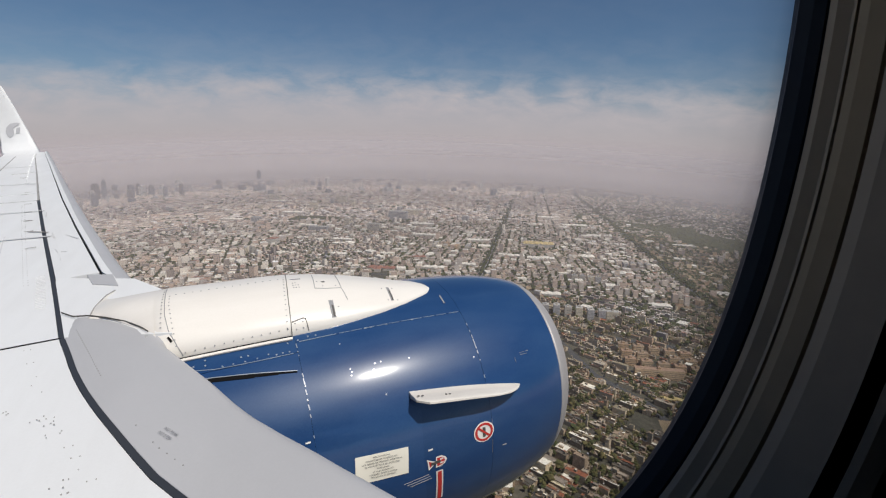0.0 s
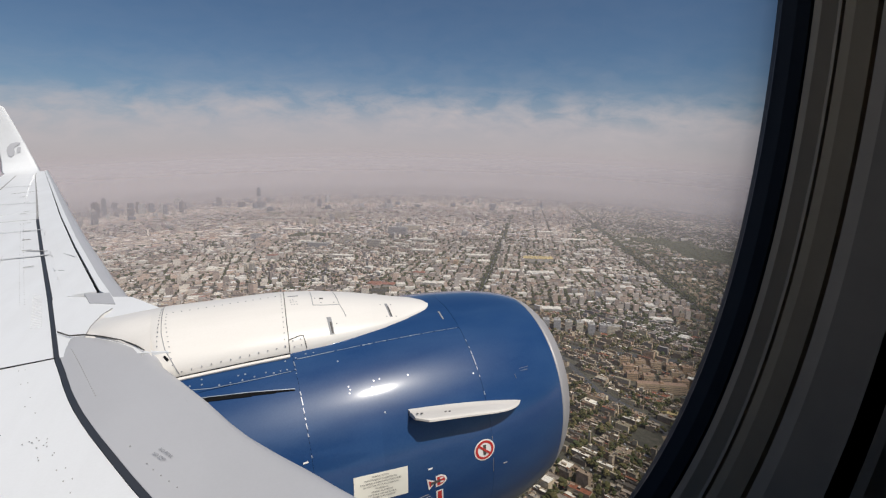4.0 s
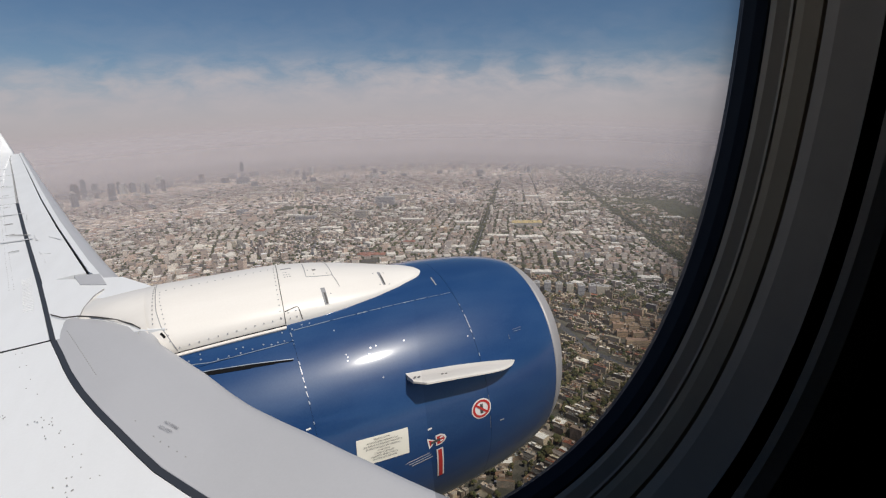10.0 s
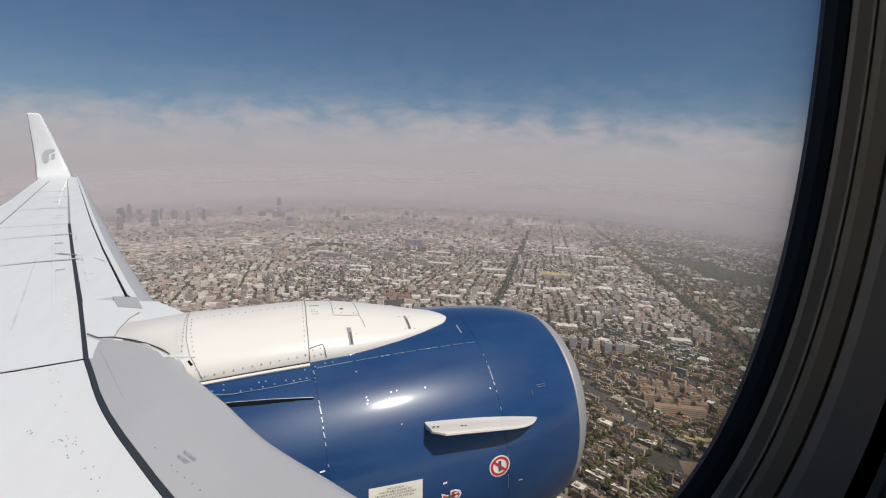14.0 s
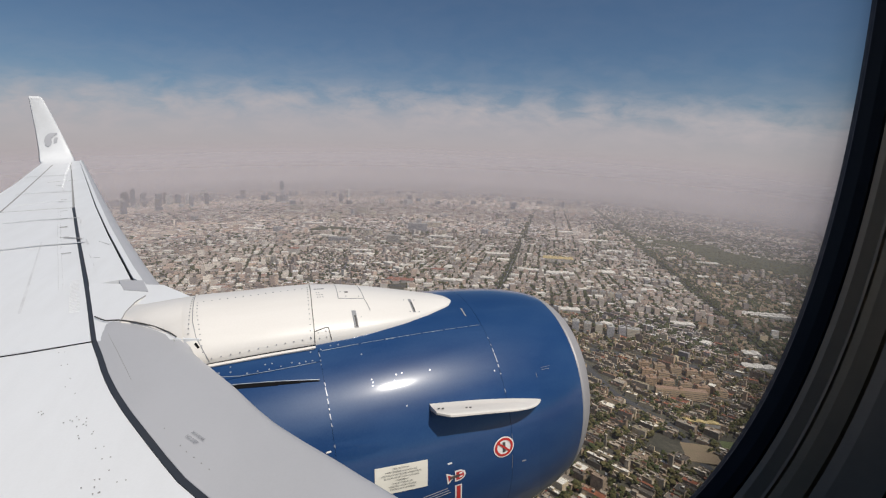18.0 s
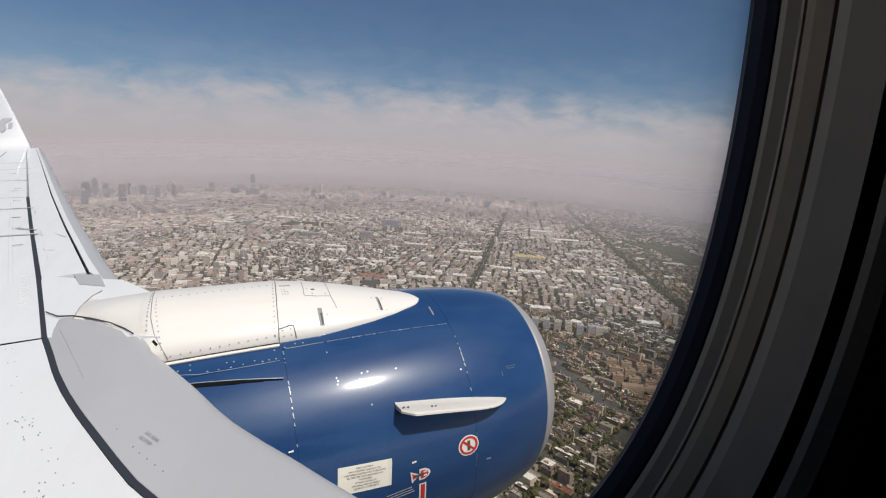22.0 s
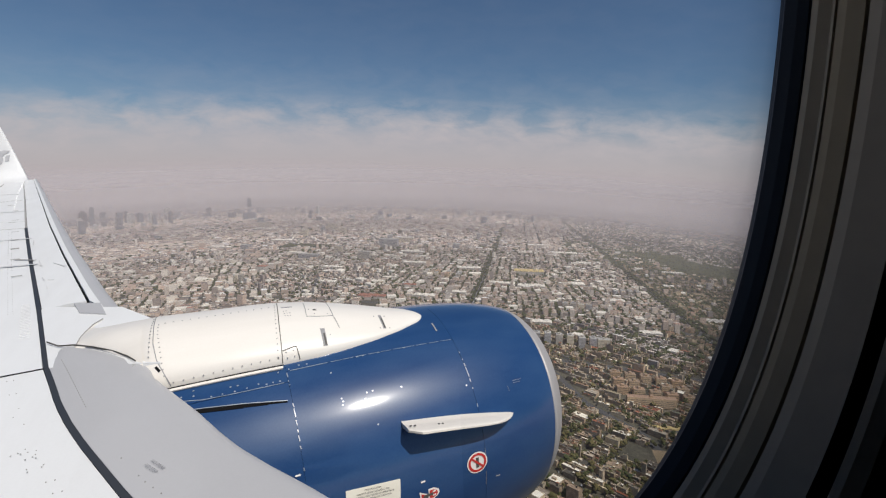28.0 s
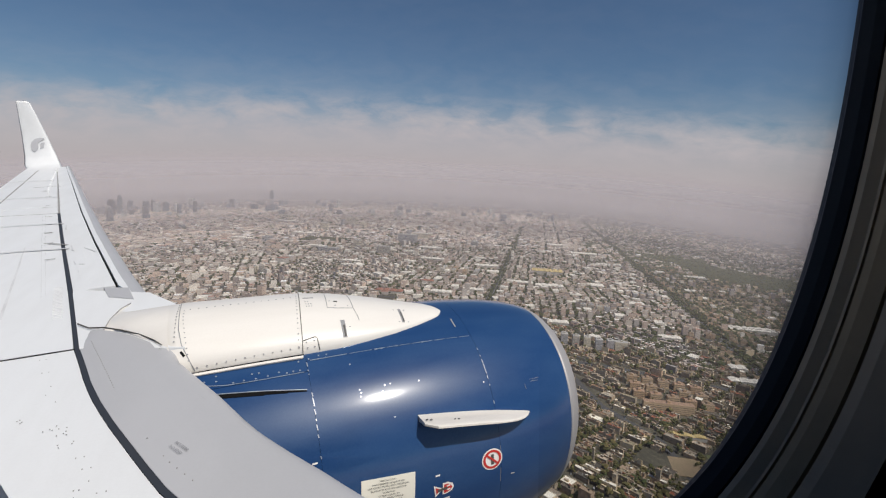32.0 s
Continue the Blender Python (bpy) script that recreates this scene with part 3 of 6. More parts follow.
rnd = random.Random(3)
riv = []
def rivet_line(line, step, lift=0.004, skip=0.15):
    P = on_wing(line, lift)
    total = sum((b - a).length for a, b in zip(P, P[1:]))
    for p in resample([(a, o, 0) for a, o in line], max(2, int(total / step))):
        if rnd.random() > skip:
            riv.append(((p.x, p.y, deck(p.y) + lift), (0, 0, 1)))
for off in (0.16, 0.19):
    rivet_line([(a - off, o) for a, o in CURVE[4:]], 0.09, 0.0, 0.5)
    rivet_line([(a - off, o) for a, o in SLAT[1:4]], 0.07, 0.0, 0.25)
rivet_line([(-0.66, 2.9), (-0.80, 3.3), (-0.9, 3.58)], 0.03, 0.014, 0.1)
rivet_line([(-0.44, 2.36), (-0.34, 2.16), (-0.24, 2.0)], 0.05, 0.014, 0.3)
for c in ((-0.80, 2.55), (-0.86, 2.62), (-0.76, 2.45), (-1.0, 2.72), (-0.62, 2.02), (-0.66, 2.1), (-0.56, 1.95), (-0.46, 1.72)):
    for i in range(4):
        riv.append(((c[0] + rnd.uniform(-.03, .03), c[1] + rnd.uniform(-.03, .03), deck(c[1]) + 0.003), (0, 0, 1)))
part("rivets", dots("rivets", riv, 0.0027, FAINT), wing, "rows of small grey fasteners")["kind"] = "stuff"

# stencilled warning on the grey panel, read from ahead of the wing
me = lettering(["NO PISAR", "NO STEP"], 0.0225, 1.25)
for v in me.vertices:
    x, y = v.co.x, v.co.y
    c, s = math.cos(radians(-58)), math.sin(radians(-58))
    a, o = -0.307 + x * c - y * s, 2.226 + x * s + y * c
    v.co = (a, o, deck(o) + 0.0225)
me.materials.append(PALEINK)
part("stencil_text", me, wing, "small dark NO PISAR NO STEP stencil")

# ---------------------------------------------------------------- engine
ENG_O, ENG_U = 3.667, -2.073
FLAT, RAKE = 0.945, 0.091      # the cowling is a little flattened, its mouth leans forward at the top
engine = thing("jet_engine", "blue underwing jet engine with cream pylon fairing and metal lip", "jet engine", AIR)
PROFILE = [(-1.9, 0.7567), (-1.5, 0.8513), (-1.0, 0.9317), (-0.5, 0.9789), (0.0, 1.0026), (0.33, 1.0102), (0.7, 1.0168), (1.1, 1.0121), (1.44, 0.995), (1.633, 0.9773), (1.827, 0.9512), (1.998, 0.9146), (2.123, 0.876), (2.208, 0.8415), (2.271, 0.7998), (2.316, 0.7528), (2.333, 0.7162), (2.322, 0.6901), (2.248, 0.664), (2.02, 0.6483), (1.4, 0.7094)]


def radius(a):
    """Smooth through the profile's stations."""
    for k in range(15):
        (a0, r0), (a1, r1) = PROFILE[k], PROFILE[k + 1]
        if a <= a1:
            before, after = PROFILE[max(k - 1, 0)], PROFILE[min(k + 2, 16)]
            h, f = a1 - a0, (a - a0) / (a1 - a0)
            m0, m1 = (r1 - before[1]) / (a1 - before[0]) * h, (after[1] - r0) / (after[0] - a0) * h
            return (2 * f ** 3 - 3 * f * f + 1) * r0 + (f ** 3 - 2 * f * f + f) * m0 + (3 * f * f - 2 * f ** 3) * r1 + (f ** 3 - f * f) * m1
    return 0.80


def cowl(a, th, lift=0.0):
    """A point on the cowling: distance ahead, degrees round from the cabin side."""
    r = radius(a) + lift
    t = radians(th)
    rake = RAKE * max(0.0, min(1.0, (a - 1.2) / 0.9)) * math.sin(t)
    return Vector((a + rake, ENG_O - r * math.cos(t), ENG_U + FLAT * r * math.sin(t)))


def cowl_normal(th):
    return Vector((0, -math.cos(radians(th)), math.sin(radians(th))))


def shell(name, a0, a1, t0, t1, mat, na=12, nt=48, lift=0.0, thick=0.012):
    verts, faces = [], []
    for lay in (0, 1):
        for i in range(na + 1):
            for j in range(nt + 1):
                verts.append(cowl(a0 + (a1 - a0) * i / na, t0 + (t1 - t0) * j / nt, lift - thick * lay))
    w, half = nt + 1, (na + 1) * (nt + 1)
    for i in range(na):
        for j in range(nt):
            q = (i * w + j, i * w + j + 1, (i + 1) * w + j + 1, (i + 1) * w + j)
            faces += [q, tuple(half + k for k in reversed(q))]
    rim = [(i * w + j, (i + 1) * w + j) for i in range(na) for j in (0, nt)] + [(i * w + j, i * w + j + 1) for j in range(nt) for i in (0, na)]
    for a, b in rim:
        k = len(verts)
        verts += [verts[a], verts[b], verts[half + b], verts[half + a]]
        faces.append((k, k + 1, k + 2, k + 3))
    me = fix_normals(mesh_of(name, verts, faces, mat, smooth=True))
    for p in me.polygons:
        if p.index >= 2 * na * nt:
            p.use_smooth = False
    return me


def line_on_cowl(name, pts, width, mat, lift=0.003, n=24):
    P = resample([(a, t, 0) for a, t in pts], n)
    verts, faces = [], []
    for i in range(n):
        d = P[min(i + 1, n - 1)] - P[max(i - 1, 0)]
        d = Vector((d.x, radians(d.y) * 1.06))
        d.normalize()
        sa, st = -d.y * width / 2, math.degrees(d.x * width / 2 / 1.06)
        for s, z in ((-1, lift - 0.004), (-1, lift), (1, lift), (1, lift - 0.004)):
            verts.append(cowl(P[i].x + sa * s, P[i].y + st * s, z))
    for i in range(n - 1):
        for j in range(3):
            b = i * 4 + j
            faces.append((b, b + 1, b + 5, b + 4))
    return fix_normals(mesh_of(name, verts, faces, mat))


def lathe(name, prof, mat, n=96):
    verts, faces = [], []
    for a, r in prof:
        for j in range(n):
            t = math.tau * j / n
            rake = RAKE * max(0.0, min(1.0, (a - 1.2) / 0.9)) * math.sin(t)
            verts.append(Vector((a + rake, ENG_O - r * math.cos(t), ENG_U + FLAT * r * math.sin(t))))
    for k in range(len(prof) - 1):
        for j in range(n):
            i = (j + 1) % n
            faces.append((k * n + j, k * n + i, (k + 1) * n + i, (k + 1) * n + j))
    return fix_normals(mesh_of(name, verts, faces, mat, smooth=True))


part("engine_core", lathe("engine_core", [(-1.9, 0.3), (-1.9, 0.72), (-0.55, 0.88), (-0.42, 0.96), (0.33, 0.985), (1.44, 0.97), (2.02, 0.84), (2.02, 0.648), (1.4, 0.68), (1.4, 0.05)], SEAM), engine, "dark engine interior")
part("inlet_cowl", shell("inlet_cowl", 1.502, 2.170, -180, 180, BLUE, 24, 120), engine, "gloss blue inlet cowl")
part("inlet_lip", lathe("inlet_lip", [(2.172, 0.845), (2.172, 0.8575)] + PROFILE[13:], LIP), engine, "bare aluminium inlet lip")
part("fan_cowl", shell("fan_cowl", 0.3386, 1.500, -88, 60.25, BLUE, 28, 72), engine, "gloss blue fan cowl door")
part("far_fan_cowl", shell("far_fan_cowl", 0.340, 1.498, 119.8, 271, BLUE, 16, 72), engine, "gloss blue fan cowl door")
part("top_cowl", shell("top_cowl", 0.3386, 1.500, 60.4, 119.6, BLUE, 28, 40, 0.0), engine, "gloss blue cowl top")
part("reverser_cowl", shell("reverser_cowl", -1.5, 0.3375, -88, 55.6, BLUE, 14, 60, -0.003), engine, "gloss blue thrust reverser cowl")
part("far_reverser_cowl", shell("far_reverser_cowl", -1.5, 0.330, 126, 271, BLUE, 14, 60, -0.006), engine, "gloss blue thrust reverser cowl")
part("upper_reverser_panel", shell("upper_reverser_panel", -0.46, 0.3375, 55.75, 126, BLUE, 14, 30, -0.002), engine, "blue riveted strip below the pylon")


def fairing():
    near = [(-1.05, 115), (-0.85, 104), (-0.72, 95), (-0.58, 81), (-0.48, 68.5), (-0.42, 64.6), (-0.316, 64.3), (0.02, 63.9), (0.325, 63.8), (0.559, 63.9), (0.759, 65.1), (0.976, 67.3), (1.169, 70.6), (1.298, 74.1), (1.345, 75.6), (1.380, 77.8), (1.398, 80.2)]
    far = [(-1.05, 132), (0.20, 128), (0.60, 121), (0.85, 113), (1.05, 104), (1.20, 95.5), (1.30, 90.5), (1.36, 86.0), (1.388, 83.0), (1.398, 80.8)]
    high = [(-1.05, -0.03), (-0.85, 0.03), (-0.7, 0.10), (-0.55, 0.225), (-0.4, 0.233), (-0.2, 0.218), (0.0, 0.206), (0.35, 0.190), (0.6, 0.156), (0.85, 0.108), (1.05, 0.068), (1.2, 0.044), (1.30, 0.033), (1.365, 0.020), (1.398, 0.0)]
    def at(tab, a):
        for (a0, v0), (a1, v1) in zip(tab, tab[1:]):
            if a <= a1:
                return v0 + (v1 - v0) * (a - a0) / (a1 - a0)
        return tab[-1][1]
    verts, faces, nt = [], [], 28
    stations = [-0.50 + 1.898 * (1 - (1 - i / 44) ** 1.35) for i in range(45)]
    for a in stations:
        t0, t1, h = at(near, a), at(far, a), at(high, a)
        for j in range(nt + 1):
            f = j / nt
            verts.append(cowl(a, t0 + (t1 - t0) * f, 0.006 + h * max(math.sin(math.pi * f), 0) ** (0.62 if a > -0.4 else min(1.0, 0.62 - (a + 0.4) * 0.8))))
    w = nt + 1
    for i in range(len(stations) - 1):
        for j in range(nt):
            faces.append((i * w + j, i * w + j + 1, (i + 1) * w + j + 1, (i + 1) * w + j))
    # turned-in lower edges
    for side in (0, nt):
        b = len(verts)
        for i in range(len(stations)):
            v = verts[i * w + side]
            c = Vector((v.x, ENG_O, ENG_U))
            verts.append(v + (c - v).normalized() * 0.03)
        for i in range(len(stations) - 1):
            faces.append((i * w + side, (i + 1) * w + side, b + i + 1, b + i))
    return fix_normals(mesh_of("pylon_fairing", verts, faces, CREAM, smooth=True)), at, near, far, high


fair_me, table_at, F_NEAR, F_FAR, F_HIGH = fairing()
fair = part("pylon_fairing", fair_me, engine, "cream-white pylon fairing tapering to a rounded nose")


def on_fairing(a, t, lift=0.003):
    t0, t1, h = table_at(F_NEAR, a), table_at(F_FAR, a), table_at(F_HIGH, a)
    f = min(max((t - t0) / (t1 - t0), 0), 1)
    return cowl(a, t, 0.006 + lift + h * max(math.sin(math.pi * f), 0) ** (0.62 if a > -0.4 else min(1.0, 0.62 - (a + 0.4) * 0.8)))


def root_fillet():
    """Spreads from the back of the pylon fairing on to the top of the wing."""
    verts, faces, n, m = [], [], 26, 18
    for i in range(n + 1):
        f = i / n
        t = table_at(F_NEAR, -0.47) + f * (table_at(F_FAR, -0.47) - table_at(F_NEAR, -0.47))
        rise = min(1.0, f / 0.25)
        p0 = Vector((-0.43, 3.225, deck(3.225) - 0.025)).lerp(on_fairing(-0.47, t, 0.0), rise * rise * (3 - 2 * rise))
        o2 = 3.755 + 0.50 * f
        p2 = Vector((-0.868 - 0.012 * math.sin(math.pi * f) + 0.076 * f * f, o2, deck(o2) + 0.016))
        g = min(1.0, f / 0.4)
        p1 = Vector((-0.67, 3.70, deck(3.70) + 0.03)).lerp(p0 + Vector((-0.24, 0.06, -0.02)), g * g * (3 - 2 * g))
        for j in range(m + 1):
            s = j / m
            verts.append(p0 * (1 - s) ** 2 + p1 * (2 * s * (1 - s)) + p2 * s * s)
    w = m + 1
    for i in range(n):
        for j in range(m):
            faces.append((i * w + j, i * w + j + 1, (i + 1) * w + j + 1, (i + 1) * w + j))
    b = len(verts)
    for j in range(m + 1):
        verts.append(verts[j] + Vector((-0.01, 0.03, -0.16)))
    for j in range(m):
        faces.append((j, j + 1, b + j + 1, b + j))
    return fix_normals(mesh_of("root_fillet", verts, faces, CREAM, smooth=True))


part("root_fillet", root_fillet(), wing, "cream-white fillet between pylon fairing and wing")


def line_on_fairing(name, pts, width, mat, lift=0.002, n=14):
    P = resample([(a, t, 0) for a, t in pts], n)
    verts, faces = [], []
    for i in range(n):
        d = P[min(i + 1, n - 1)] - P[max(i - 1, 0)]
        d = Vector((d.x, radians(d.y) * 1.1)).normalized()
        sa, st = -d.y * width / 2, math.degrees(d.x * width / 2 / 1.1)
        for s, z in ((-1, lift - 0.004), (-1, lift), (1, lift), (1, lift - 0.004)):
            verts.append(on_fairing(P[i].x + sa * s, P[i].y + st * s, z))
    for i in range(n - 1):
        for j in range(3):
            b = i * 4 + j
            faces.append((b, b + 1, b + 5, b + 4))
    return fix_normals(mesh_of(name, verts, faces, mat))


part("fairing_seam", line_on_fairing("fairing_seam", [(0.326, 63.9), (0.333, 68.7), (0.342, 75.3), (0.356, 82.7), (0.369, 89.8), (0.38, 98)], 0.0048, INK, n=30), fair, "thin dark seam")
part("aft_seam", line_on_fairing("aft_seam", [(-0.314, 64.5), (-0.334, 66.4), (-0.38, 71.9), (-0.40, 78.4), (-0.403, 87.5), (-0.405, 97)], 0.0045, PALEINK, n=30), fair, "thin seam")
part("hatch_outline", line_on_fairing("hatch_outline", [(0.335, 67.2), (0.41, 68.0), (0.426, 67.8), (0.435, 64.0)], 0.0050, INK, n=30), fair, "small hatch outline")
part("upper_hatch_outline", line_on_fairing("upper_hatch_outline", [(0.56, 93), (0.552, 86.9), (0.539, 80.1), (0.723, 79.6), (0.727, 87.0), (0.73, 93)], 0.0045, PALEINK, n=48), fair, "upper hatch outline")
part("scratch", line_on_fairing("scratch", [(0.723, 79.6), (0.732, 76.0), (0.737, 73.0)], 0.005, FAINT, n=8), fair, "fine scratch")
part("hatch_latch", line_on_fairing("hatch_latch", [(0.60, 84.6), (0.625, 84.6)], 0.014, INK, 0.003, 4), fair, "small dark latch")
for nm, a, t0, t1, w in (("vent_slot", 0.616, 66.5, 73.4, 0.030), ("vent_slot", 1.064, 71.4, 79.5, 0.022)):
    part(nm, line_on_fairing(nm, [(a + 0.002, t1), (a - 0.002, t0)], w, PALEINK, 0.002, 6), fair, "narrow vent slot")
    # the slot's inner shade, painted as a narrower dark strip
    part("slot_shadow", line_on_fairing("slot_shadow", [(a + 0.004, t1 - 2.2), (a + 0.002, t0 + 0.3)], w * 0.4, INK, 0.004, 6), fair, "dark strip, shade inside the slot painted on")
part("top_slot", line_on_fairing("top_slot", [(0.391, 88.4), (0.465, 88.6)], 0.012, PALEINK, 0.002, 6), fair, "narrow slot")
part("vent_notch", line_on_fairing("vent_notch", [(-0.386, 70.0), (-0.366, 68.4)], 0.013, SEAM, 0.004, 6), fair, "dark drain notch")
part("fairing_gap", line_on_cowl("fairing_gap", [(-1.0, 64.6), (-0.316, 64.1), (0.33, 63.5)], 0.0065, SEAM, 0.009, 20), engine, "dark gap under the fairing")
part("fairing_sill", line_on_cowl("fairing_sill", [(-0.60, 63.6), (-0.304, 63.3), (0.325, 62.6)], 0.020, CREAM, 0.007, 24), engine, "cream sill strip under the fairing")
part("sill_shadow", line_on_cowl("sill_shadow", [(-0.60, 62.9), (-0.304, 62.6), (0.320, 61.8)], 0.005, PALEINK, 0.005, 20), engine, "thin dark sill joint")
part("hinge_line", line_on_cowl("hinge_line", [(0.36, 60.3), (0.60, 60.3)], 0.005, CHIP, 0.004, 8), engine, "bare metal hinge line")
for a in (0.62, 0.70, 0.79, 0.88, 0.97, 1.06, 1.14, 1.23, 1.32, 1.41):
    part("hinge_line", line_on_cowl("hinge_line", [(a, 60.33), (a + 0.075, 60.33)], 0.0030, CHIP, 0.003, 4), engine, "bare metal hinge line")
for a in (0.79, 0.83, 0.94, 1.13):
    part("hinge_chip", line_on_cowl("hinge_chip", [(a, 60.2), (a + 0.018, 60.2)], 0.009, CHIP, 0.0045, 3), engine, "bright chip on the hinge")
part("reverser_line", line_on_cowl("reverser_line", [(-0.9, 59), (-0.273, 57.6), (-0.149, 56.1), (0.043, 55.6), (0.31, 55.6)], 0.004, CHIP, 0.002, 20), engine, "worn panel line")
part("step_edge", line_on_cowl("step_edge", [(-0.75, 55.5), (-0.183, 53.0), (0.068, 50.8), (0.312, 48.2)], 0.005, CHIP, 0.006, 20), engine, "bright worn step edge")
# no recess is cut: near-black wedges paint the shade under the step
for a0, t0, a1, t1, w in ((-0.75, 53.6, -0.17, 52.0, 0.036), (-0.17, 52.0, 0.066, 50.0, 0.028), (0.066, 50.0, 0.20, 48.9, 0.020), (0.20, 48.9, 0.31, 47.9, 0.011)):
    part("step_shadow", line_on_cowl("step_shadow", [(a0, t0), (a1, t1)], w, SEAM, 0.0022, 10), engine, "near-black wedge, shade under the step painted on")
for t0, t1 in ((59.6, 57.6), (56.2, 55.6), (54.4, 54.0), (46.8, 45.2), (44.8, 41.6), (40.6, 38.7), (37.2, 36.4), (35.2, 33.2), (31.8, 30.6), (24.6, 23.6), (17, 16)):
    part("worn_edge", line_on_cowl("worn_edge", [(0.337, t0), (0.340, t1)], 0.0055, CHIP, 0.003, 8), engine, "chipped bare metal edge")
for t0, t1 in ((53.4, 52.4), (49.8, 49.0), (47.6, 46.0), (45.6, 41.2), (40.4, 39.0), (36.6, 36.0), (30.0, 28.6)):
    part("worn_edge", line_on_cowl("worn_edge", [(1.501, t0), (1.502, t1)], 0.0055, CHIP, 0.004, 8), engine, "chipped bare metal edge")
part("latch_mark", line_on_cowl("latch_mark", [(1.427, 72.6), (1.424, 66.6)], 0.010, PALEINK, 0.003, 6), engine, "grey latch cover")
for a0, t0, a1, t1, w in ((1.818, 35.4, 1.90, 35.6, 0.0022), (1.823, 34.5, 1.888, 34.4, 0.0022), (1.769, 33.7, 1.773, 31.6, 0.002), (1.50, 12, 1.50, 8, 0.002), (1.578, -1.4, 1.611, -1.6, 0.007), (1.495, 3, 1.495, -3, 0.002)):
    part("scuff", line_on_cowl("scuff", [(a0, t0), (a1, t1)], w, PALEINK, 0.003, 4), engine, "small pale scuff")
for a, t in ((1.034, 7.6), (0.30, 22.6)):
    part("small_label", line_on_cowl("small_label", [(a - 0.015, t), (a + 0.015, t + 0.1)], 0.010, SIGNWHITE, 0.003, 4), engine, "tiny white label")

heads = [(cowl(a, t, 0.0), cowl_normal(t)) for a, t in ((-0.197, 60.8), (-0.198, 58.5), (-0.263, 59.1), (0.005, 58.8), (0.045, 58.7), (0.095, 56.7), (0.025, 56.5), (-0.104, 56.6), (-0.043, 56.6), (0.163, 57.4), (0.248, 56.7), (0.289, 56.6), (0.209, 56.5), (0.354, 61.1), (0.288, 60.6))]
for a, t in ((0.627, 44.2), (0.625, 41.7), (0.632, 43.0), (0.79, 44.2), (0.829, 44.4), (0.77, 42.0), (1.021, 43.4), (0.603, 55.3), (0.812, 32.0), (1.463, 38.0), (0.42, 62.0), (0.47, 61.8)):
    heads.append((cowl(a, t, 0), cowl_normal(t)))
part("cowl_screws", dots("cowl_screws", heads, 0.0058, CHIP), engine, "bright screw heads")["kind"] = "stuff"
heads = []
for k in range(12):
    heads.append((on_fairing(-0.30 + k * 0.055, 65.0 + 0.03 * k, 0.0), cowl_normal(65)))
for k in range(13):
    heads.append((on_fairing(0.303 + 0.004 * k, 65.6 + k * 2.1, 0.0), cowl_normal(65 + k * 2.1)))
for k in range(12):
    heads.append((on_fairing(-0.424 + 0.001 * k, 74 + k * 1.8, 0.0), cowl_normal(74 + k * 1.8)))
    heads.append((on_fairing(-0.345 - 0.004 * min(k, 8), 67 + k * 1.9, 0.0), cowl_normal(67 + k * 1.9)))
for k in range(14):
    heads.append((on_fairing(-0.34 + k * 0.05, 88.5 + 0.1 * k, 0.0), cowl_normal(88)))
for k in range(8):
    heads.append((on_fairing(0.40 + 0.018 * (k % 3), 82 + 1.6 * (k // 3), 0.0), cowl_normal(83)))
for a, t in ((0.360, 64.9), (0.405, 65.0), (0.355, 66.6), (0.405, 66.8), (0.57, 85.0), (0.60, 81.6), (0.69, 81.4), (0.66, 70.4), (1.02, 78.8), (1.10, 78.6), (1.03, 71.8), (1.10, 71.6)):
    heads.append((on_fairing(a, t, 0.0), cowl_normal(70)))
part("fairing_screws", dots("fairing_screws", heads, 0.0042, PALEINK), fair, "small dark screw heads")["kind"] = "stuff"


def strake():
    """A thin vortex fin standing out of the cowling, tapering to its front."""
    n, verts, faces = 26, [], []
    for i in range(n):
        f = i / (n - 1)
        a = 0.960 + 0.805 * f
        t = 29.8 - 7.6 * f + 0.6 * math.sin(math.pi * f)
        out = 0.20 * min(1.0, 0.62 + f * 4.5) * (1 - 0.25 * f) * (1 - f ** 7) + 0.012
        half = 0.016 * (1 - 0.55 * f ** 3)
        base, nrm = cowl(a, t, -0.012), cowl_normal(t - 21)
        side = Vector((0, math.sin(radians(t - 21)), math.cos(radians(t - 21))))
        for s, h in ((-1.35, 0.0), (-0.85, 0.35), (-0.75, 0.92), (-0.35, 1.0), (0.35, 1.0), (0.75, 0.92), (0.85, 0.35), (1.35, 0.0)):
            verts.append(base + nrm * (out * h) + side * (half * s))
    w = 8
    for i in range(n - 1):
        for j in range(w):
            k = (j + 1) % w
            faces.append((i * w + j, i * w + k, (i + 1) * w + k, (i + 1) * w + j))
    faces += [tuple(range(w)), tuple((n - 1) * w + j for j in range(w))]
    return fix_normals(mesh_of("strake", verts, faces, STRAKE))


fin = part("strake", strake(), engine, "scuffed cream-white vortex fin")
heads = []
for a in (0.985, 1.012, 1.17, 1.196):
    t = 30.0 - 7.6 * (a - 0.960) / 0.805
    heads.append((cowl(a, t, 0.0) + cowl_normal(t - 21) * 0.10 + cowl_normal(t + 69) * 0.014, cowl_normal(t + 69)))
part("fin_screws", dots("fin_screws", heads, 0.008, INK), fin, "dark screw heads")["kind"] = "stuff"


def patch(name, pts, mat, lift, parent, label="", cut=1):
    """A flat shape on the cowling; pts: (along, up) in metres about (a, t)."""
    me = mesh_of(name, [cowl(a, t, lift) for a, t in pts], [tuple(range(len(pts)))], mat)
    return part(name, me, parent, label)


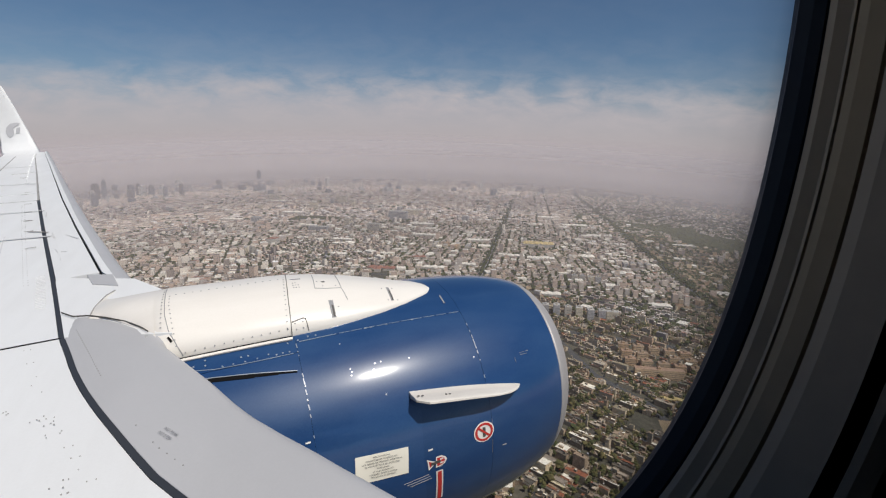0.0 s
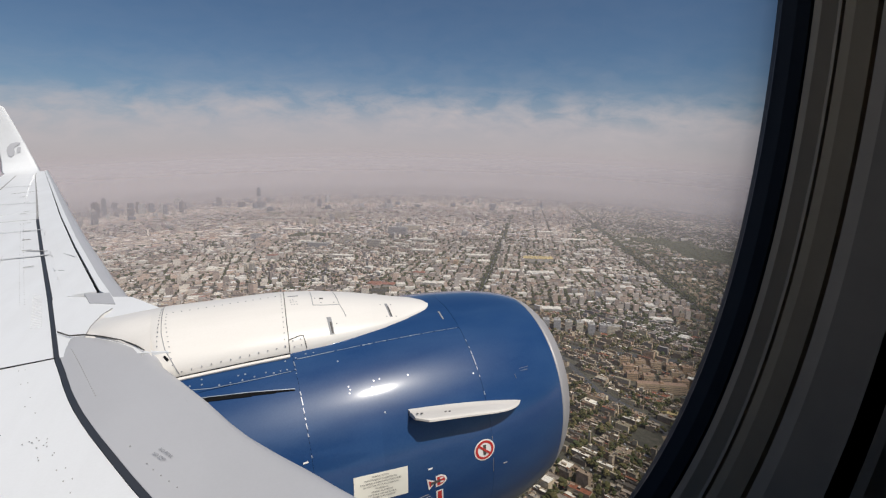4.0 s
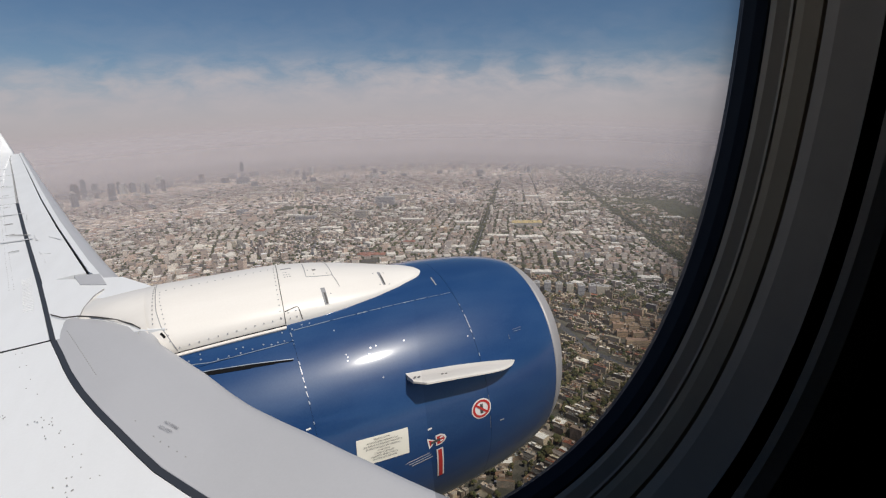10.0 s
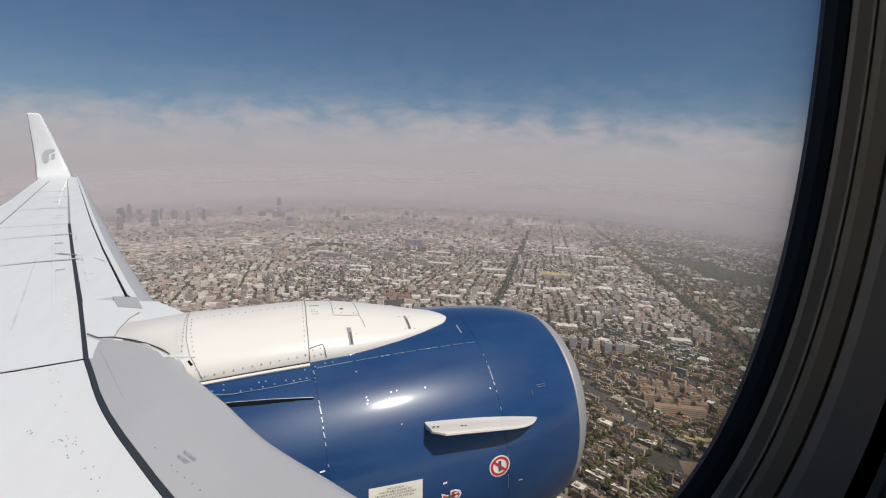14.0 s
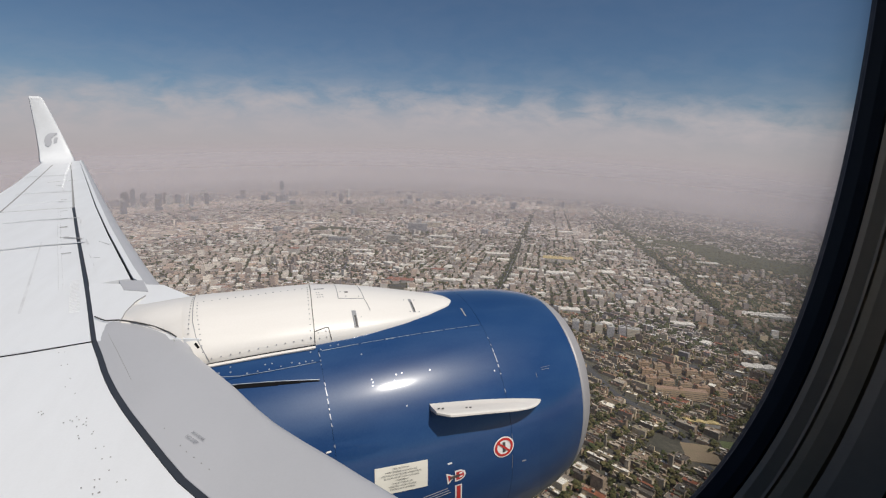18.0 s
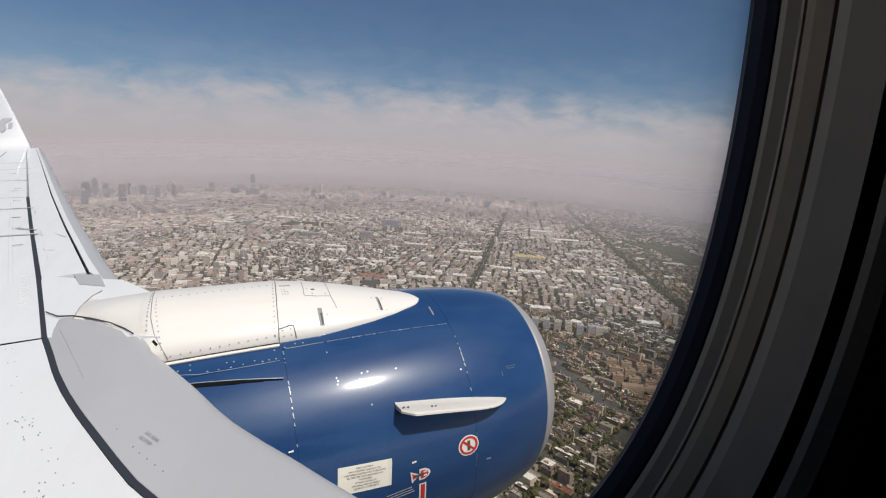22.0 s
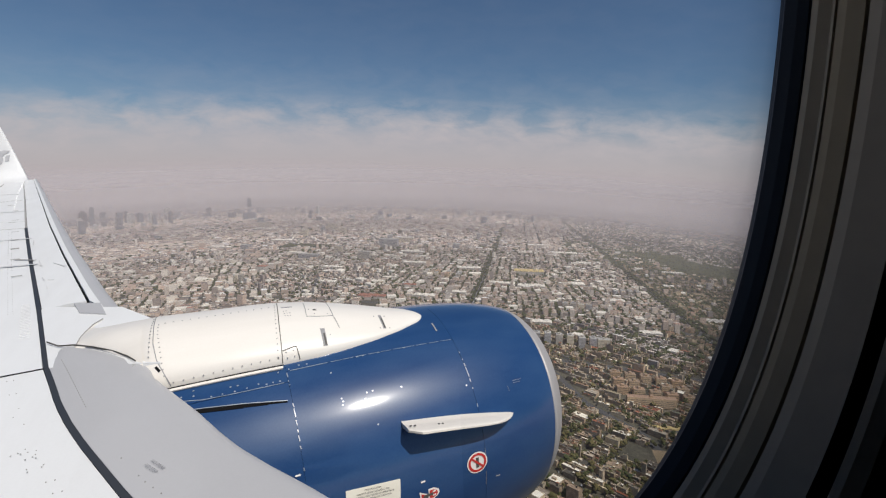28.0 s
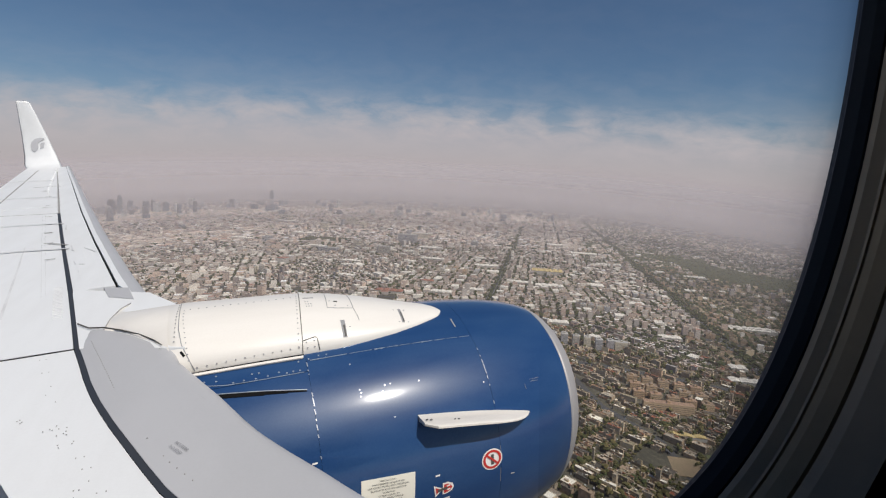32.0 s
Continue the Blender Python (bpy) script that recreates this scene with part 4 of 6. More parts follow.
def plate(name, ac, tc_, w, h, tilt, mat, lift, parent, label="", n=10):
    verts, faces = [], []
    c, s = math.cos(radians(tilt)), math.sin(radians(tilt))
    for lay in (0, 1):
        for i in range(n + 1):
            for j in range(5):
                x, y = (i / n - 0.5) * w, (j / 4 - 0.5) * h
                a, up_ = ac + x * c - y * s, x * s + y * c
                verts.append(cowl(a, tc_ + math.degrees(up_ / 1.07), lift - 0.003 * lay))
    half = (n + 1) * 5
    for i in range(n):
        for j in range(4):
            b = i * 5 + j
            faces.append((b, b + 1, b + 6, b + 5))
    for i in range(n):
        for j in (0, 4):
            b = i * 5 + j
            faces.append((b, b + 5, half + b + 5, half + b))
    for j in range(4):
        for i in (0, n):
            b = i * 5 + j
            faces.append((b, b + 1, half + b + 1, half + b))
    return part(name, fix_normals(mesh_of(name, verts, faces, mat)), parent, label)


def disc(name, ac, tc_, r0, r1, mat, lift, parent, label="", n=40):
    verts, faces = [], []
    for i in range(n):
        a = math.tau * i / n
        for r in (r0, r1):
            verts.append(cowl(ac + r * math.cos(a), tc_ + math.degrees(r * math.sin(a) / 1.07), lift))
    for i in range(n):
        j = (i + 1) % n
        faces.append((2 * i, 2 * i + 1, 2 * j + 1, 2 * j))
    if r0 == 0:
        faces = [tuple(2 * i + 1 for i in range(n))]
    return part(name, mesh_of(name, verts, faces, mat), parent, label)


placard = plate("placard", 0.712, 7.35, 0.338, 0.187, -5.0, STICKER, 0.004, engine, "cream warning placard with small dark print")
me = lettering(["PRECAUCION", "MANTENERSE ALEJADO DE", "LAS AREAS DE PELIGRO MIENTRAS", "EL MOTOR ESTA EN MARCHA", "WARNING", "STAND CLEAR OF", "HAZARD AREAS WHILE", "ENGINE IS RUNNING"], 0.0158, 1.26)
for v in me.vertices:
    x, y = v.co.x * 1.05, v.co.y + 0.004
    v.co = cowl(0.712 + x, 7.35 + math.degrees((y - 0.087 * x) / 1.07), 0.0065)
me.materials.append(INK)
part("print", me, placard, "dark printed warning lines")

sign = disc("no_entry_sign", 1.430, 7.7, 0.0, 0.078, SIGNWHITE, 0.004, engine, "round white sign with red ring and slash")
disc("red_ring", 1.430, 7.7, 0.052, 0.069, RED, 0.0062, sign, "red ring")
part("red_slash", line_on_cowl("red_slash", [(1.382, 10.2), (1.478, 5.2)], 0.014, RED, 0.0072, 6), sign, "red slash")
part("dark_bar", line_on_cowl("dark_bar", [(1.432, 9.7), (1.430, 5.7)], 0.020, INK, 0.0066, 6), sign, "dark plain bar")


def arrow_point(a, t):
    return 1.141 + (a - 1.135) * 0.77, t * 0.904 - 1.95


arrow = patch("red_arrow", [arrow_point(*q) for q in ((0.955, 6.8), (1.035, 4.6), (1.035, 6.9), (1.085, 6.9), (1.125, 5.8), (1.135, 4.3), (1.118, 3.0), (1.08, 2.0), (1.03, 1.9), (1.03, 4.2), (0.965, 1.6))], SIGNWHITE, 0.004, engine, "white-edged red arrow sign")
patch("red_tail", [arrow_point(*q) for q in ((0.968, 5.8), (1.020, 4.45), (0.975, 2.8))], RED, 0.0058, arrow, "red triangle")
patch("red_head", [arrow_point(*q) for q in ((1.045, 6.2), (1.08, 6.2), (1.108, 5.5), (1.118, 4.3), (1.105, 3.2), (1.075, 2.6), (1.042, 2.5))], RED, 0.0058, arrow, "red arrow head")
part("dark_band", line_on_cowl("dark_band", [arrow_point(0.985, 4.2), arrow_point(1.075, 4.5)], 0.018, INK, 0.0072, 6), arrow, "dark band")
for t in (5.3, 3.7):
    part("white_bars", line_on_cowl("white_bars", [arrow_point(1.07, t), arrow_point(1.10, t + 0.1)], 0.009, SIGNWHITE, 0.0078, 3), arrow, "white bar")
stem = part("arrow_stem", line_on_cowl("arrow_stem", [(1.085, -1.8), (1.085, -16)], 0.048, SIGNWHITE, 0.004, 10), engine, "white-edged red stripe")
part("red_stripe", line_on_cowl("red_stripe", [(1.085, -2.2), (1.085, -16)], 0.028, RED, 0.006, 10), stem, "red stripe")
for k in range(3):
    part("scrape", line_on_cowl("scrape", [(0.84 + 0.02 * k, -3.0 - 1.0 * k), (1.01 + 0.01 * k, -2.2 - 1.05 * k)], 0.0022, PALEINK, 0.003, 4), engine, "thin pale scrape")

# ---------------------------------------------------------------- city below
NEAR_R, RIM = 2000.0, 4850.0


def shrink(d):
    """The valley floor is true to scale as far as NEAR_R; past that it climbs to a rim, and things dwindle with it."""
    d = np.maximum(np.asarray(d, float), 1.0)
    r = np.where(d <= NEAR_R, d, NEAR_R + (RIM - NEAR_R) * (1 - np.exp(-np.maximum(d - NEAR_R, 0) / (RIM - NEAR_R))))
    return r / d


def bow(az):
    """How far the valley falls away to either side, as a slope; it lies highest straight out from the window."""
    q = np.clip(np.asarray(az, float) - BOW_AZ, -0.95, 0.95)
    return BOW_TILT * q + BOW_CURVE * q * q


def fall(x, y):
    """Depth of the ground below the cabin."""
    return HEIGHT + np.hypot(x, y) * bow(np.arctan2(x, y))


GRID = radians(14.0)
VX, VY = math.sin(GRID), math.cos(GRID)


def city(u, v):
    return u * VY + v * VX, -u * VX + v * VY


def inv_city(x, y):
    return x * VY - y * VX, x * VX + y * VY


def tinted(name, roofs, walls, rough=0.85, grain=0.25, per_object=False):
    """Painted roofs and walls: one colour for each building, patched and stained."""
    def build(tree, bsdf):
        if per_object:
            rnd_ = tree.nodes.new("ShaderNodeObjectInfo").outputs["Random"]
            geo = tree.nodes.new("ShaderNodeNewGeometry")
        else:
            geo = tree.nodes.new("ShaderNodeNewGeometry")
            rnd_ = geo.outputs["Random Per Island"]
        rc = ramp(tree, rnd_, roofs, "CONSTANT")
        w1 = fn(tree, "FRACT", fn(tree, "MULTIPLY", rnd_, 37.7))
        wc = ramp(tree, w1, walls, "CONSTANT")
        s = tree.nodes.new("ShaderNodeSeparateXYZ")
        wire(tree, geo.outputs["Normal"], s.inputs[0])
        c = mixc(tree, fn(tree, "GREATER_THAN", s.outputs[2], 0.6), wc, rc)
        v = coords(tree)
        patch_ = noise_at(tree, v, 0.22, 4, 0.65)
        c = mixc(tree, grain, c, ramp(tree, patch_, [(0.35, (0.08, 0.075, 0.07)), (0.65, (0.55, 0.53, 0.50))]), "OVERLAY")
        wire(tree, c, bsdf.inputs["Base Color"])
        bsdf.inputs["Roughness"].default_value = rough
        bsdf.inputs["Specular IOR Level"].default_value = 0.2
    return surface(name, build)


ROOFS = [(0.0, (0.36, 0.31, 0.28)), (0.11, (0.50, 0.44, 0.40)), (0.24, (0.22, 0.19, 0.175)), (0.34, (0.42, 0.34, 0.29)), (0.44, (0.62, 0.55, 0.50)), (0.54, (0.15, 0.135, 0.125)), (0.63, (0.36, 0.20, 0.155)), (0.69, (0.55, 0.47, 0.40)), (0.76, (0.27, 0.25, 0.235)), (0.80, (0.82, 0.80, 0.76)), (0.93, (0.76, 0.72, 0.64))]
WALLS = [(0.0, (0.60, 0.53, 0.46)), (0.2, (0.46, 0.37, 0.31)), (0.4, (0.78, 0.71, 0.63)), (0.55, (0.33, 0.28, 0.25)), (0.7, (0.62, 0.50, 0.41)), (0.85, (0.50, 0.45, 0.41))]
# same roofs a quarter lighter: the paleness of distance put into the colour
PALED_ROOFS = [(p, tuple(min(0.8, q * 1.25) for q in c)) for p, c in ROOFS]
HOUSE = tinted("stained_concrete_houses", ROOFS, WALLS)
# near houses: weathered and browner, with the window edge's dimming in the colour too
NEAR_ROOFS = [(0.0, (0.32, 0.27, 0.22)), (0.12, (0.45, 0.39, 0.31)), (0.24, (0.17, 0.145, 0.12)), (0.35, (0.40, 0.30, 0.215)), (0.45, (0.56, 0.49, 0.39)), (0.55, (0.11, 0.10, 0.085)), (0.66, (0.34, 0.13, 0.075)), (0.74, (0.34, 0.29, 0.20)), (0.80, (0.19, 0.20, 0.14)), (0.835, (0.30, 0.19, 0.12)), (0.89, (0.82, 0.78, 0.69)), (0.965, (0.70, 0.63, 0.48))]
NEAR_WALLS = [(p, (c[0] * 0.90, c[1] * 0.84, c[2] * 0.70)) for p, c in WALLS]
HOUSE_NEAR = tinted("weathered_dimmed_houses", NEAR_ROOFS, NEAR_WALLS, grain=0.45)
HOUSE_ONE = tinted("weathered_dimmed_house", NEAR_ROOFS, NEAR_WALLS, grain=0.45, per_object=True)
PALED_HOUSE = tinted("paled_concrete_houses", PALED_ROOFS, WALLS, grain=0.2)
PALE = tinted("pale_office_concrete", [(0.0, (0.42, 0.41, 0.39)), (0.5, (0.34, 0.33, 0.32))], [(0.0, (0.62, 0.56, 0.45)), (0.4, (0.50, 0.46, 0.40)), (0.7, (0.44, 0.43, 0.43))], per_object=True)
BROWNS = tinted("brown_housing_brick", [(0.0, (0.36, 0.24, 0.17)), (0.5, (0.30, 0.22, 0.16))], [(0.0, (0.52, 0.36, 0.22)), (0.5, (0.56, 0.42, 0.27))], per_object=True)
CARS = tinted("car_paints", [(0.0, (0.6, 0.6, 0.6)), (0.3, (0.06, 0.06, 0.065)), (0.5, (0.30, 0.30, 0.32)), (0.7, (0.4, 0.05, 0.04)), (0.8, (0.75, 0.75, 0.74))], [(0.0, (0.4, 0.4, 0.4)), (0.5, (0.08, 0.08, 0.08))], rough=0.4, grain=0.05)
TANKS = tinted("plastic_water_tanks", [(0.0, (0.03, 0.03, 0.03)), (0.5, (0.5, 0.5, 0.48))], [(0.0, (0.03, 0.03, 0.03)), (0.5, (0.45, 0.45, 0.44))], grain=0.1)


def glassy(name, lo, hi, storey, tint):
    def build(tree, bsdf):
        v = coords(tree)
        s = tree.nodes.new("ShaderNodeSeparateXYZ")
        wire(tree, v, s.inputs[0])
        f = fn(tree, "GREATER_THAN", fn(tree, "FRACT", fn(tree, "DIVIDE", s.outputs[2], storey)), 0.45)
        stain = noise_at(tree, v, 0.15, 3)
        c = mixc(tree, f, lo, hi)
        c = mixc(tree, fn(tree, "MULTIPLY", stain, 0.4), c, tint)
        wire(tree, c, bsdf.inputs["Base Color"])
        bsdf.inputs["Roughness"].default_value = 0.35
    return surface(name, build)


TOWER_MATS = [glassy("blue_grey_glass_tower", (0.05, 0.065, 0.085), (0.11, 0.13, 0.16), 3.6, (0.10, 0.12, 0.14)),
              glassy("dark_glass_tower", (0.03, 0.035, 0.045), (0.07, 0.075, 0.085), 3.6, (0.06, 0.06, 0.07)),
              glassy("pale_concrete_tower", (0.22, 0.22, 0.22), (0.46, 0.45, 0.43), 3.2, (0.3, 0.3, 0.29))]


def leafy(name, a, b):
    def build(tree, bsdf):
        geo = tree.nodes.new("ShaderNodeNewGeometry")
        v = coords(tree)
        n = noise_at(tree, v, 0.9, 4, 0.7)
        c = mixc(tree, geo.outputs["Random Per Island"], a, b)
        c = mixc(tree, fn(tree, "MULTIPLY", n, 0.35), c, (0.03, 0.035, 0.015))
        wire(tree, c, bsdf.inputs["Base Color"])
        bsdf.inputs["Roughness"].default_value = 0.9
        bsdf.inputs["Specular IOR Level"].default_value = 0.1
    return surface(name, build)


LEAF = leafy("street_tree_leaves", (0.058, 0.074, 0.030), (0.160, 0.130, 0.055))
LEAF_FAR = leafy("distant_foliage", (0.055, 0.068, 0.032), (0.095, 0.095, 0.045))
BARK = paint("tree_bark", (0.10, 0.075, 0.05), (0.06, 0.05, 0.04), 0.9, 0.6)


def ground_mat(tree, bsdf):
    v = coords(tree)
    a = noise_at(tree, v, 0.012, 5, 0.6)
    b = noise_at(tree, v, 0.15, 4, 0.7)
    c = ramp(tree, fn(tree, "ADD", fn(tree, "MULTIPLY", a, 0.6), fn(tree, "MULTIPLY", b, 0.4)), [(0.36, (0.058, 0.056, 0.046)), (0.5, (0.090, 0.085, 0.064)), (0.62, (0.15, 0.13, 0.10))])
    wire(tree, c, bsdf.inputs["Base Color"])
    bsdf.inputs["Roughness"].default_value = 0.95
    bsdf.inputs["Specular IOR Level"].default_value = 0.1


GROUND = surface("dusty_asphalt_ground", ground_mat)
ROAD = paint("worn_asphalt", (0.060, 0.060, 0.062), (0.10, 0.098, 0.095), 0.9, 0.6, (0.02, 0.2, 1), fine=0.5)
LINE = paint("road_marking", (0.55, 0.55, 0.52), (0.35, 0.35, 0.33), 0.8, 0.5, fine=1.0)
FIELD = paint("dry_sports_ground", (0.30, 0.22, 0.14), (0.20, 0.18, 0.10), 0.95, 0.6, (0.03, 0.03, 1), fine=0.4)
GRASS = paint("worn_lawn", (0.12, 0.15, 0.06), (0.20, 0.18, 0.10), 0.95, 0.6, (0.03, 0.03, 1), fine=0.4)
SHED = paint("pale_sheet_metal_roof", (0.78, 0.73, 0.65), (0.56, 0.51, 0.44), 0.75, 0.8, (0.05, 0.3, 1), fine=0.5, spec=0.15)
SHEDWALL = paint("shed_wall_paint", (0.48, 0.45, 0.40), (0.35, 0.33, 0.30), 0.8, 0.5, (0.1, 0.1, 0.3), fine=0.5)
YELLOW = paint("yellow_roof_coating", (0.55, 0.42, 0.18), (0.45, 0.36, 0.20), 0.8, 0.5, (0.1, 0.1, 1), fine=0.5)
RUST = paint("rust_red_roof_coating", (0.30, 0.13, 0.085), (0.24, 0.13, 0.10), 0.8, 0.5, (0.1, 0.1, 1), fine=0.5)


def place(x, y, z, d=None):
    """True plan metres to the model's place."""
    d = np.hypot(x, y) if d is None else d
    k = shrink(d)
    return np.stack([x * k, y * k, (np.asarray(z) - fall(x, y)) * k], -1)


# the ground, one sheet out to the rim
rings = [0.0] + [120.0 * 1.16 ** i for i in range(40)]
rings = [r for r in rings if r < 38000] + [40000.0]
SEG = 144
gv = [(0, 0, -HEIGHT)]
for r in rings[1:]:
    ang = np.arange(SEG) * math.tau / SEG
    gv += place(r * np.sin(ang), r * np.cos(ang), np.zeros(SEG)).tolist()
gf = [(0, 1 + (i + 1) % SEG, 1 + i) for i in range(SEG)]
for k in range(len(rings) - 2):
    for i in range(SEG):
        j = (i + 1) % SEG
        a, b = 1 + k * SEG, 1 + (k + 1) * SEG
        gf.append((a + i, a + j, b + j, b + i))
ground = new("ground", fix_normals(mesh_of("ground", gv, gf, GROUND, smooth=True)))
tagged(ground, "dusty city ground of asphalt and bare soil", "ground", "", "structure")

rng = np.random.default_rng(11)
PARKS = [(1115.0, 2610.0, 380.0, 240.0), (560.0, 931.0, 40.0, 80.0), (-1100.0, 2420.0, 125.0, 60.0), (770.0, 2956.0, 170.0, 120.0), (953.0, 1540.0, 60.0, 90.0)]   # u, v, half sizes
AVENUES = [(-125.0, 9.0), (475.0, 13.0)]
CROSS = [(960.0, 8.0), (1300.0, 8.0), (2015.0, 9.0)]
LANE = ((60.0, 930.0), (117.0, 770.0), (188.0, 690.0), (215.0, 560.0), (230.0, 420.0))     # a road that runs askew to the grid


def free(u, v, pad=6.0):
    ok = np.ones(np.shape(u), bool)
    for au, w in AVENUES:
        ok &= np.abs(u - au) > w + pad
    for cv, w in CROSS:
        ok &= np.abs(v - cv) > w + pad
    for (u0, v0), (u1, v1) in zip(LANE, LANE[1:]):
        f = np.clip(((u - u0) * (u1 - u0) + (v - v0) * (v1 - v0)) / ((u1 - u0) ** 2 + (v1 - v0) ** 2), 0, 1)
        ok &= np.hypot(u - u0 - f * (u1 - u0), v - v0 - f * (v1 - v0)) > 6.0 + pad
    for pu, pv, a, b in PARKS:
        ok &= ~((np.abs(u - pu) < a) & (np.abs(v - pv) < b))
    for su, sv, a, b in SITES:
        ok &= ~((np.abs(u - su) < a + 5) & (np.abs(v - sv) < b + 5))
    return ok


# large sheds, slabs and offices: u, v, half width, half length, height, kind
def uv(x, y):
    return inv_city(x * 0.733, y * 0.733)


SHEDS = [(-1315, 2630, 80, 22, 10, "pale"), (-1545, 2356, 60, 20, 10, "pale"), (-707, 1801, 42, 16, 9, "pale"), (-616, 1523, 27, 13, 9, "pale"), (46, 1936, 58, 30, 14, "yellow"), (50, 1652, 46, 18, 11, "pale"),
         (217, 1774, 22, 24, 11, "pale"), (-40, 1660, 36, 16, 10, "pale"), (-190, 1924, 46, 20, 10, "pale"), (123, 2916, 64, 28, 12, "pale"), (-266, 1394, 32, 15, 9, "pale"), (-190, 1465, 40, 12, 9, "pale"),
         (430, 1092, 16, 12, 8, "pale"), (415, 1011, 30, 11, 8, "pale"), (594, 1470, 70, 8, 8, "pale"), (594, 1492, 66, 8, 8, "pale"), (1136, 2300, 80, 26, 10, "pale"), (-415, 1358, 42, 16, 7, "rust"), (-341, 1534, 22, 12, 8, "rust"),
         (-945, 1697, 20, 14, 24, "rust"), (227, 716, 27, 4, 5, "yellow"), (330, 1235, 26, 12, 8, "pale"), (60, 1210, 30, 13, 9, "pale"), (300, 1560, 34, 16, 9, "pale"), (-60, 1210, 24, 12, 9, "pale"), (380, 760, 20, 9, 7, "pale"),
         (-1800, 3300, 80, 26, 12, "pale"), (-420, 1980, 50, 18, 10, "pale"), (-1020, 2150, 44, 18, 10, "pale"), (-500, 2300, 60, 20, 10, "pale"), (330, 2350, 60, 24, 10, "pale"), (700, 2350, 50, 20, 10, "pale"), (240, 2650, 70, 26, 11, "pale")]
SLABS = ([(48 + 24 * i, 1062 + 5 * (i % 2), 7, 9, 24, "pale") for i in range(6)] + [(140 + 22 * i, 1411 + 6 * (i % 2), 8, 7, 18, "pale") for i in range(4)] + [(192, 1077, 13, 8, 21, "pale")]
         + [(184 + 27 * (i % 5), 836 + 34 * (i // 5), 9, 6, 13, "brown") for i in range(15) if i != 7] + [(222, 800, 38, 6, 15, "brown")]
         + [(-330 + 40 * (i % 4), 1740 + 44 * (i // 4), 7, 15, 16, "brown" if i % 3 == 2 else "pale") for i in range(8)] + [(330 + 26 * i, 1700 + 10 * i, 7, 18, 17, "pale") for i in range(4)])
OFFICES = []
orng = random.Random(5)
for x, y in ((-829, 4392), (-488, 4477), (-700, 4700), (-300, 4250), (-1250, 4300), (-560, 4050), (-60, 3900), (180, 4600), (-1600, 4900), (-2100, 4500), (420, 3500), (-380, 3200), (700, 4200), (-1050, 3500), (950, 4700), (120, 3300)):
    OFFICES.append((*uv(x, y), orng.uniform(9, 20), orng.uniform(14, 34), orng.uniform(24, 58), "office"))
OFFICES = [(u, v, a * 0.8, b * 0.8, h * 0.75, kd) for u, v, a, b, h, kd in OFFICES]
OFFICES += [(u, v, a, b, h, "office") for u, v, a, b, h in ((-1881, 3437, 46, 18, 45), (-1300, 2851, 24, 14, 48), (-1292, 3288, 38, 18, 52), (-664, 2473, 48, 20, 46), (-660, 2051, 27, 14, 36), (-639, 2711, 54, 20, 30), (-940, 1503, 6, 8, 27), (-918, 1510, 6, 8, 30), (-912, 2041, 44, 16, 20))]
FIELDS = [(190.0, 631.0, 36.0, 22.0, "bare"), (246.0, 668.0, 18.0, 12.0, "grass"), (765.0, 2184.0, 76.0, 46.0, "bare"), (650.0, 1900.0, 40.0, 30.0, "bare")]
SITES = [(s[0], s[1], s[2], s[3]) for s in SHEDS + SLABS + OFFICES + FIELDS]


def box_batch(name, u, v, hu, hv, h, mat, base=0.0, turn=0.0, rim=0.0):
    """Many boxes in one mesh, turned with the street grid."""
    u, v, hu, hv, h = (np.asarray(q, float) for q in (u, v, hu, hv, h))
    n = len(u)
    turn = np.zeros(n) + turn
    base = np.zeros(n) + base
    cx, cy = city(u, v)
    k, low = shrink(np.hypot(cx, cy)), fall(cx, cy)
    def corners(su, sv, z):
        out = []
        for a, b in ((-1, -1), (1, -1), (1, 1), (-1, 1)):
            du, dv = a * su, b * sv
            ru, rv = du * np.cos(turn) - dv * np.sin(turn), du * np.sin(turn) + dv * np.cos(turn)
            x, y = city(u + ru, v + rv)
            out.append(np.stack([x * k, y * k, (z - low) * k], -1))
        return out
    lv = corners(hu, hv, base - 0.3) + corners(hu, hv, base + h)
    quads = [(0, 1, 5, 4), (1, 2, 6, 5), (2, 3, 7, 6), (3, 0, 4, 7)]
    if rim:
        lv += corners(hu - 0.35, hv - 0.35, base + h) + corners(hu - 0.35, hv - 0.35, base + h - rim)
        quads += [(4, 5, 9, 8), (5, 6, 10, 9), (6, 7, 11, 10), (7, 4, 8, 11), (8, 9, 13, 12), (9, 10, 14, 13), (10, 11, 15, 14), (11, 8, 12, 15), (12, 13, 14, 15)]
    else:
        quads.append((4, 5, 6, 7))
    m = len(lv)
    verts = np.stack(lv, 1).reshape(-1, 3)
    faces = (np.asarray(quads)[None] + (np.arange(n) * m)[:, None, None]).reshape(-1, 4)
    return raw_mesh(name, verts, faces, mat)


def raw_mesh(name, verts, faces, mat):
    me = bpy.data.meshes.new(name)
    n, w = faces.shape
    me.vertices.add(len(verts))
    me.vertices.foreach_set("co", np.asarray(verts, np.float32).ravel())
    me.loops.add(n * w)
    me.loops.foreach_set("vertex_index", faces.astype(np.int32).ravel())
    me.polygons.add(n)
    me.polygons.foreach_set("loop_start", np.arange(n, dtype=np.int32) * w)
    me.materials.append(mat)
    me.update(calc_edges=True)
    me.validate()
    me.shade_flat()
    return me


def stuff(name, me, label, category):
    return tagged(new(name, me), label, category, "", "stuff")


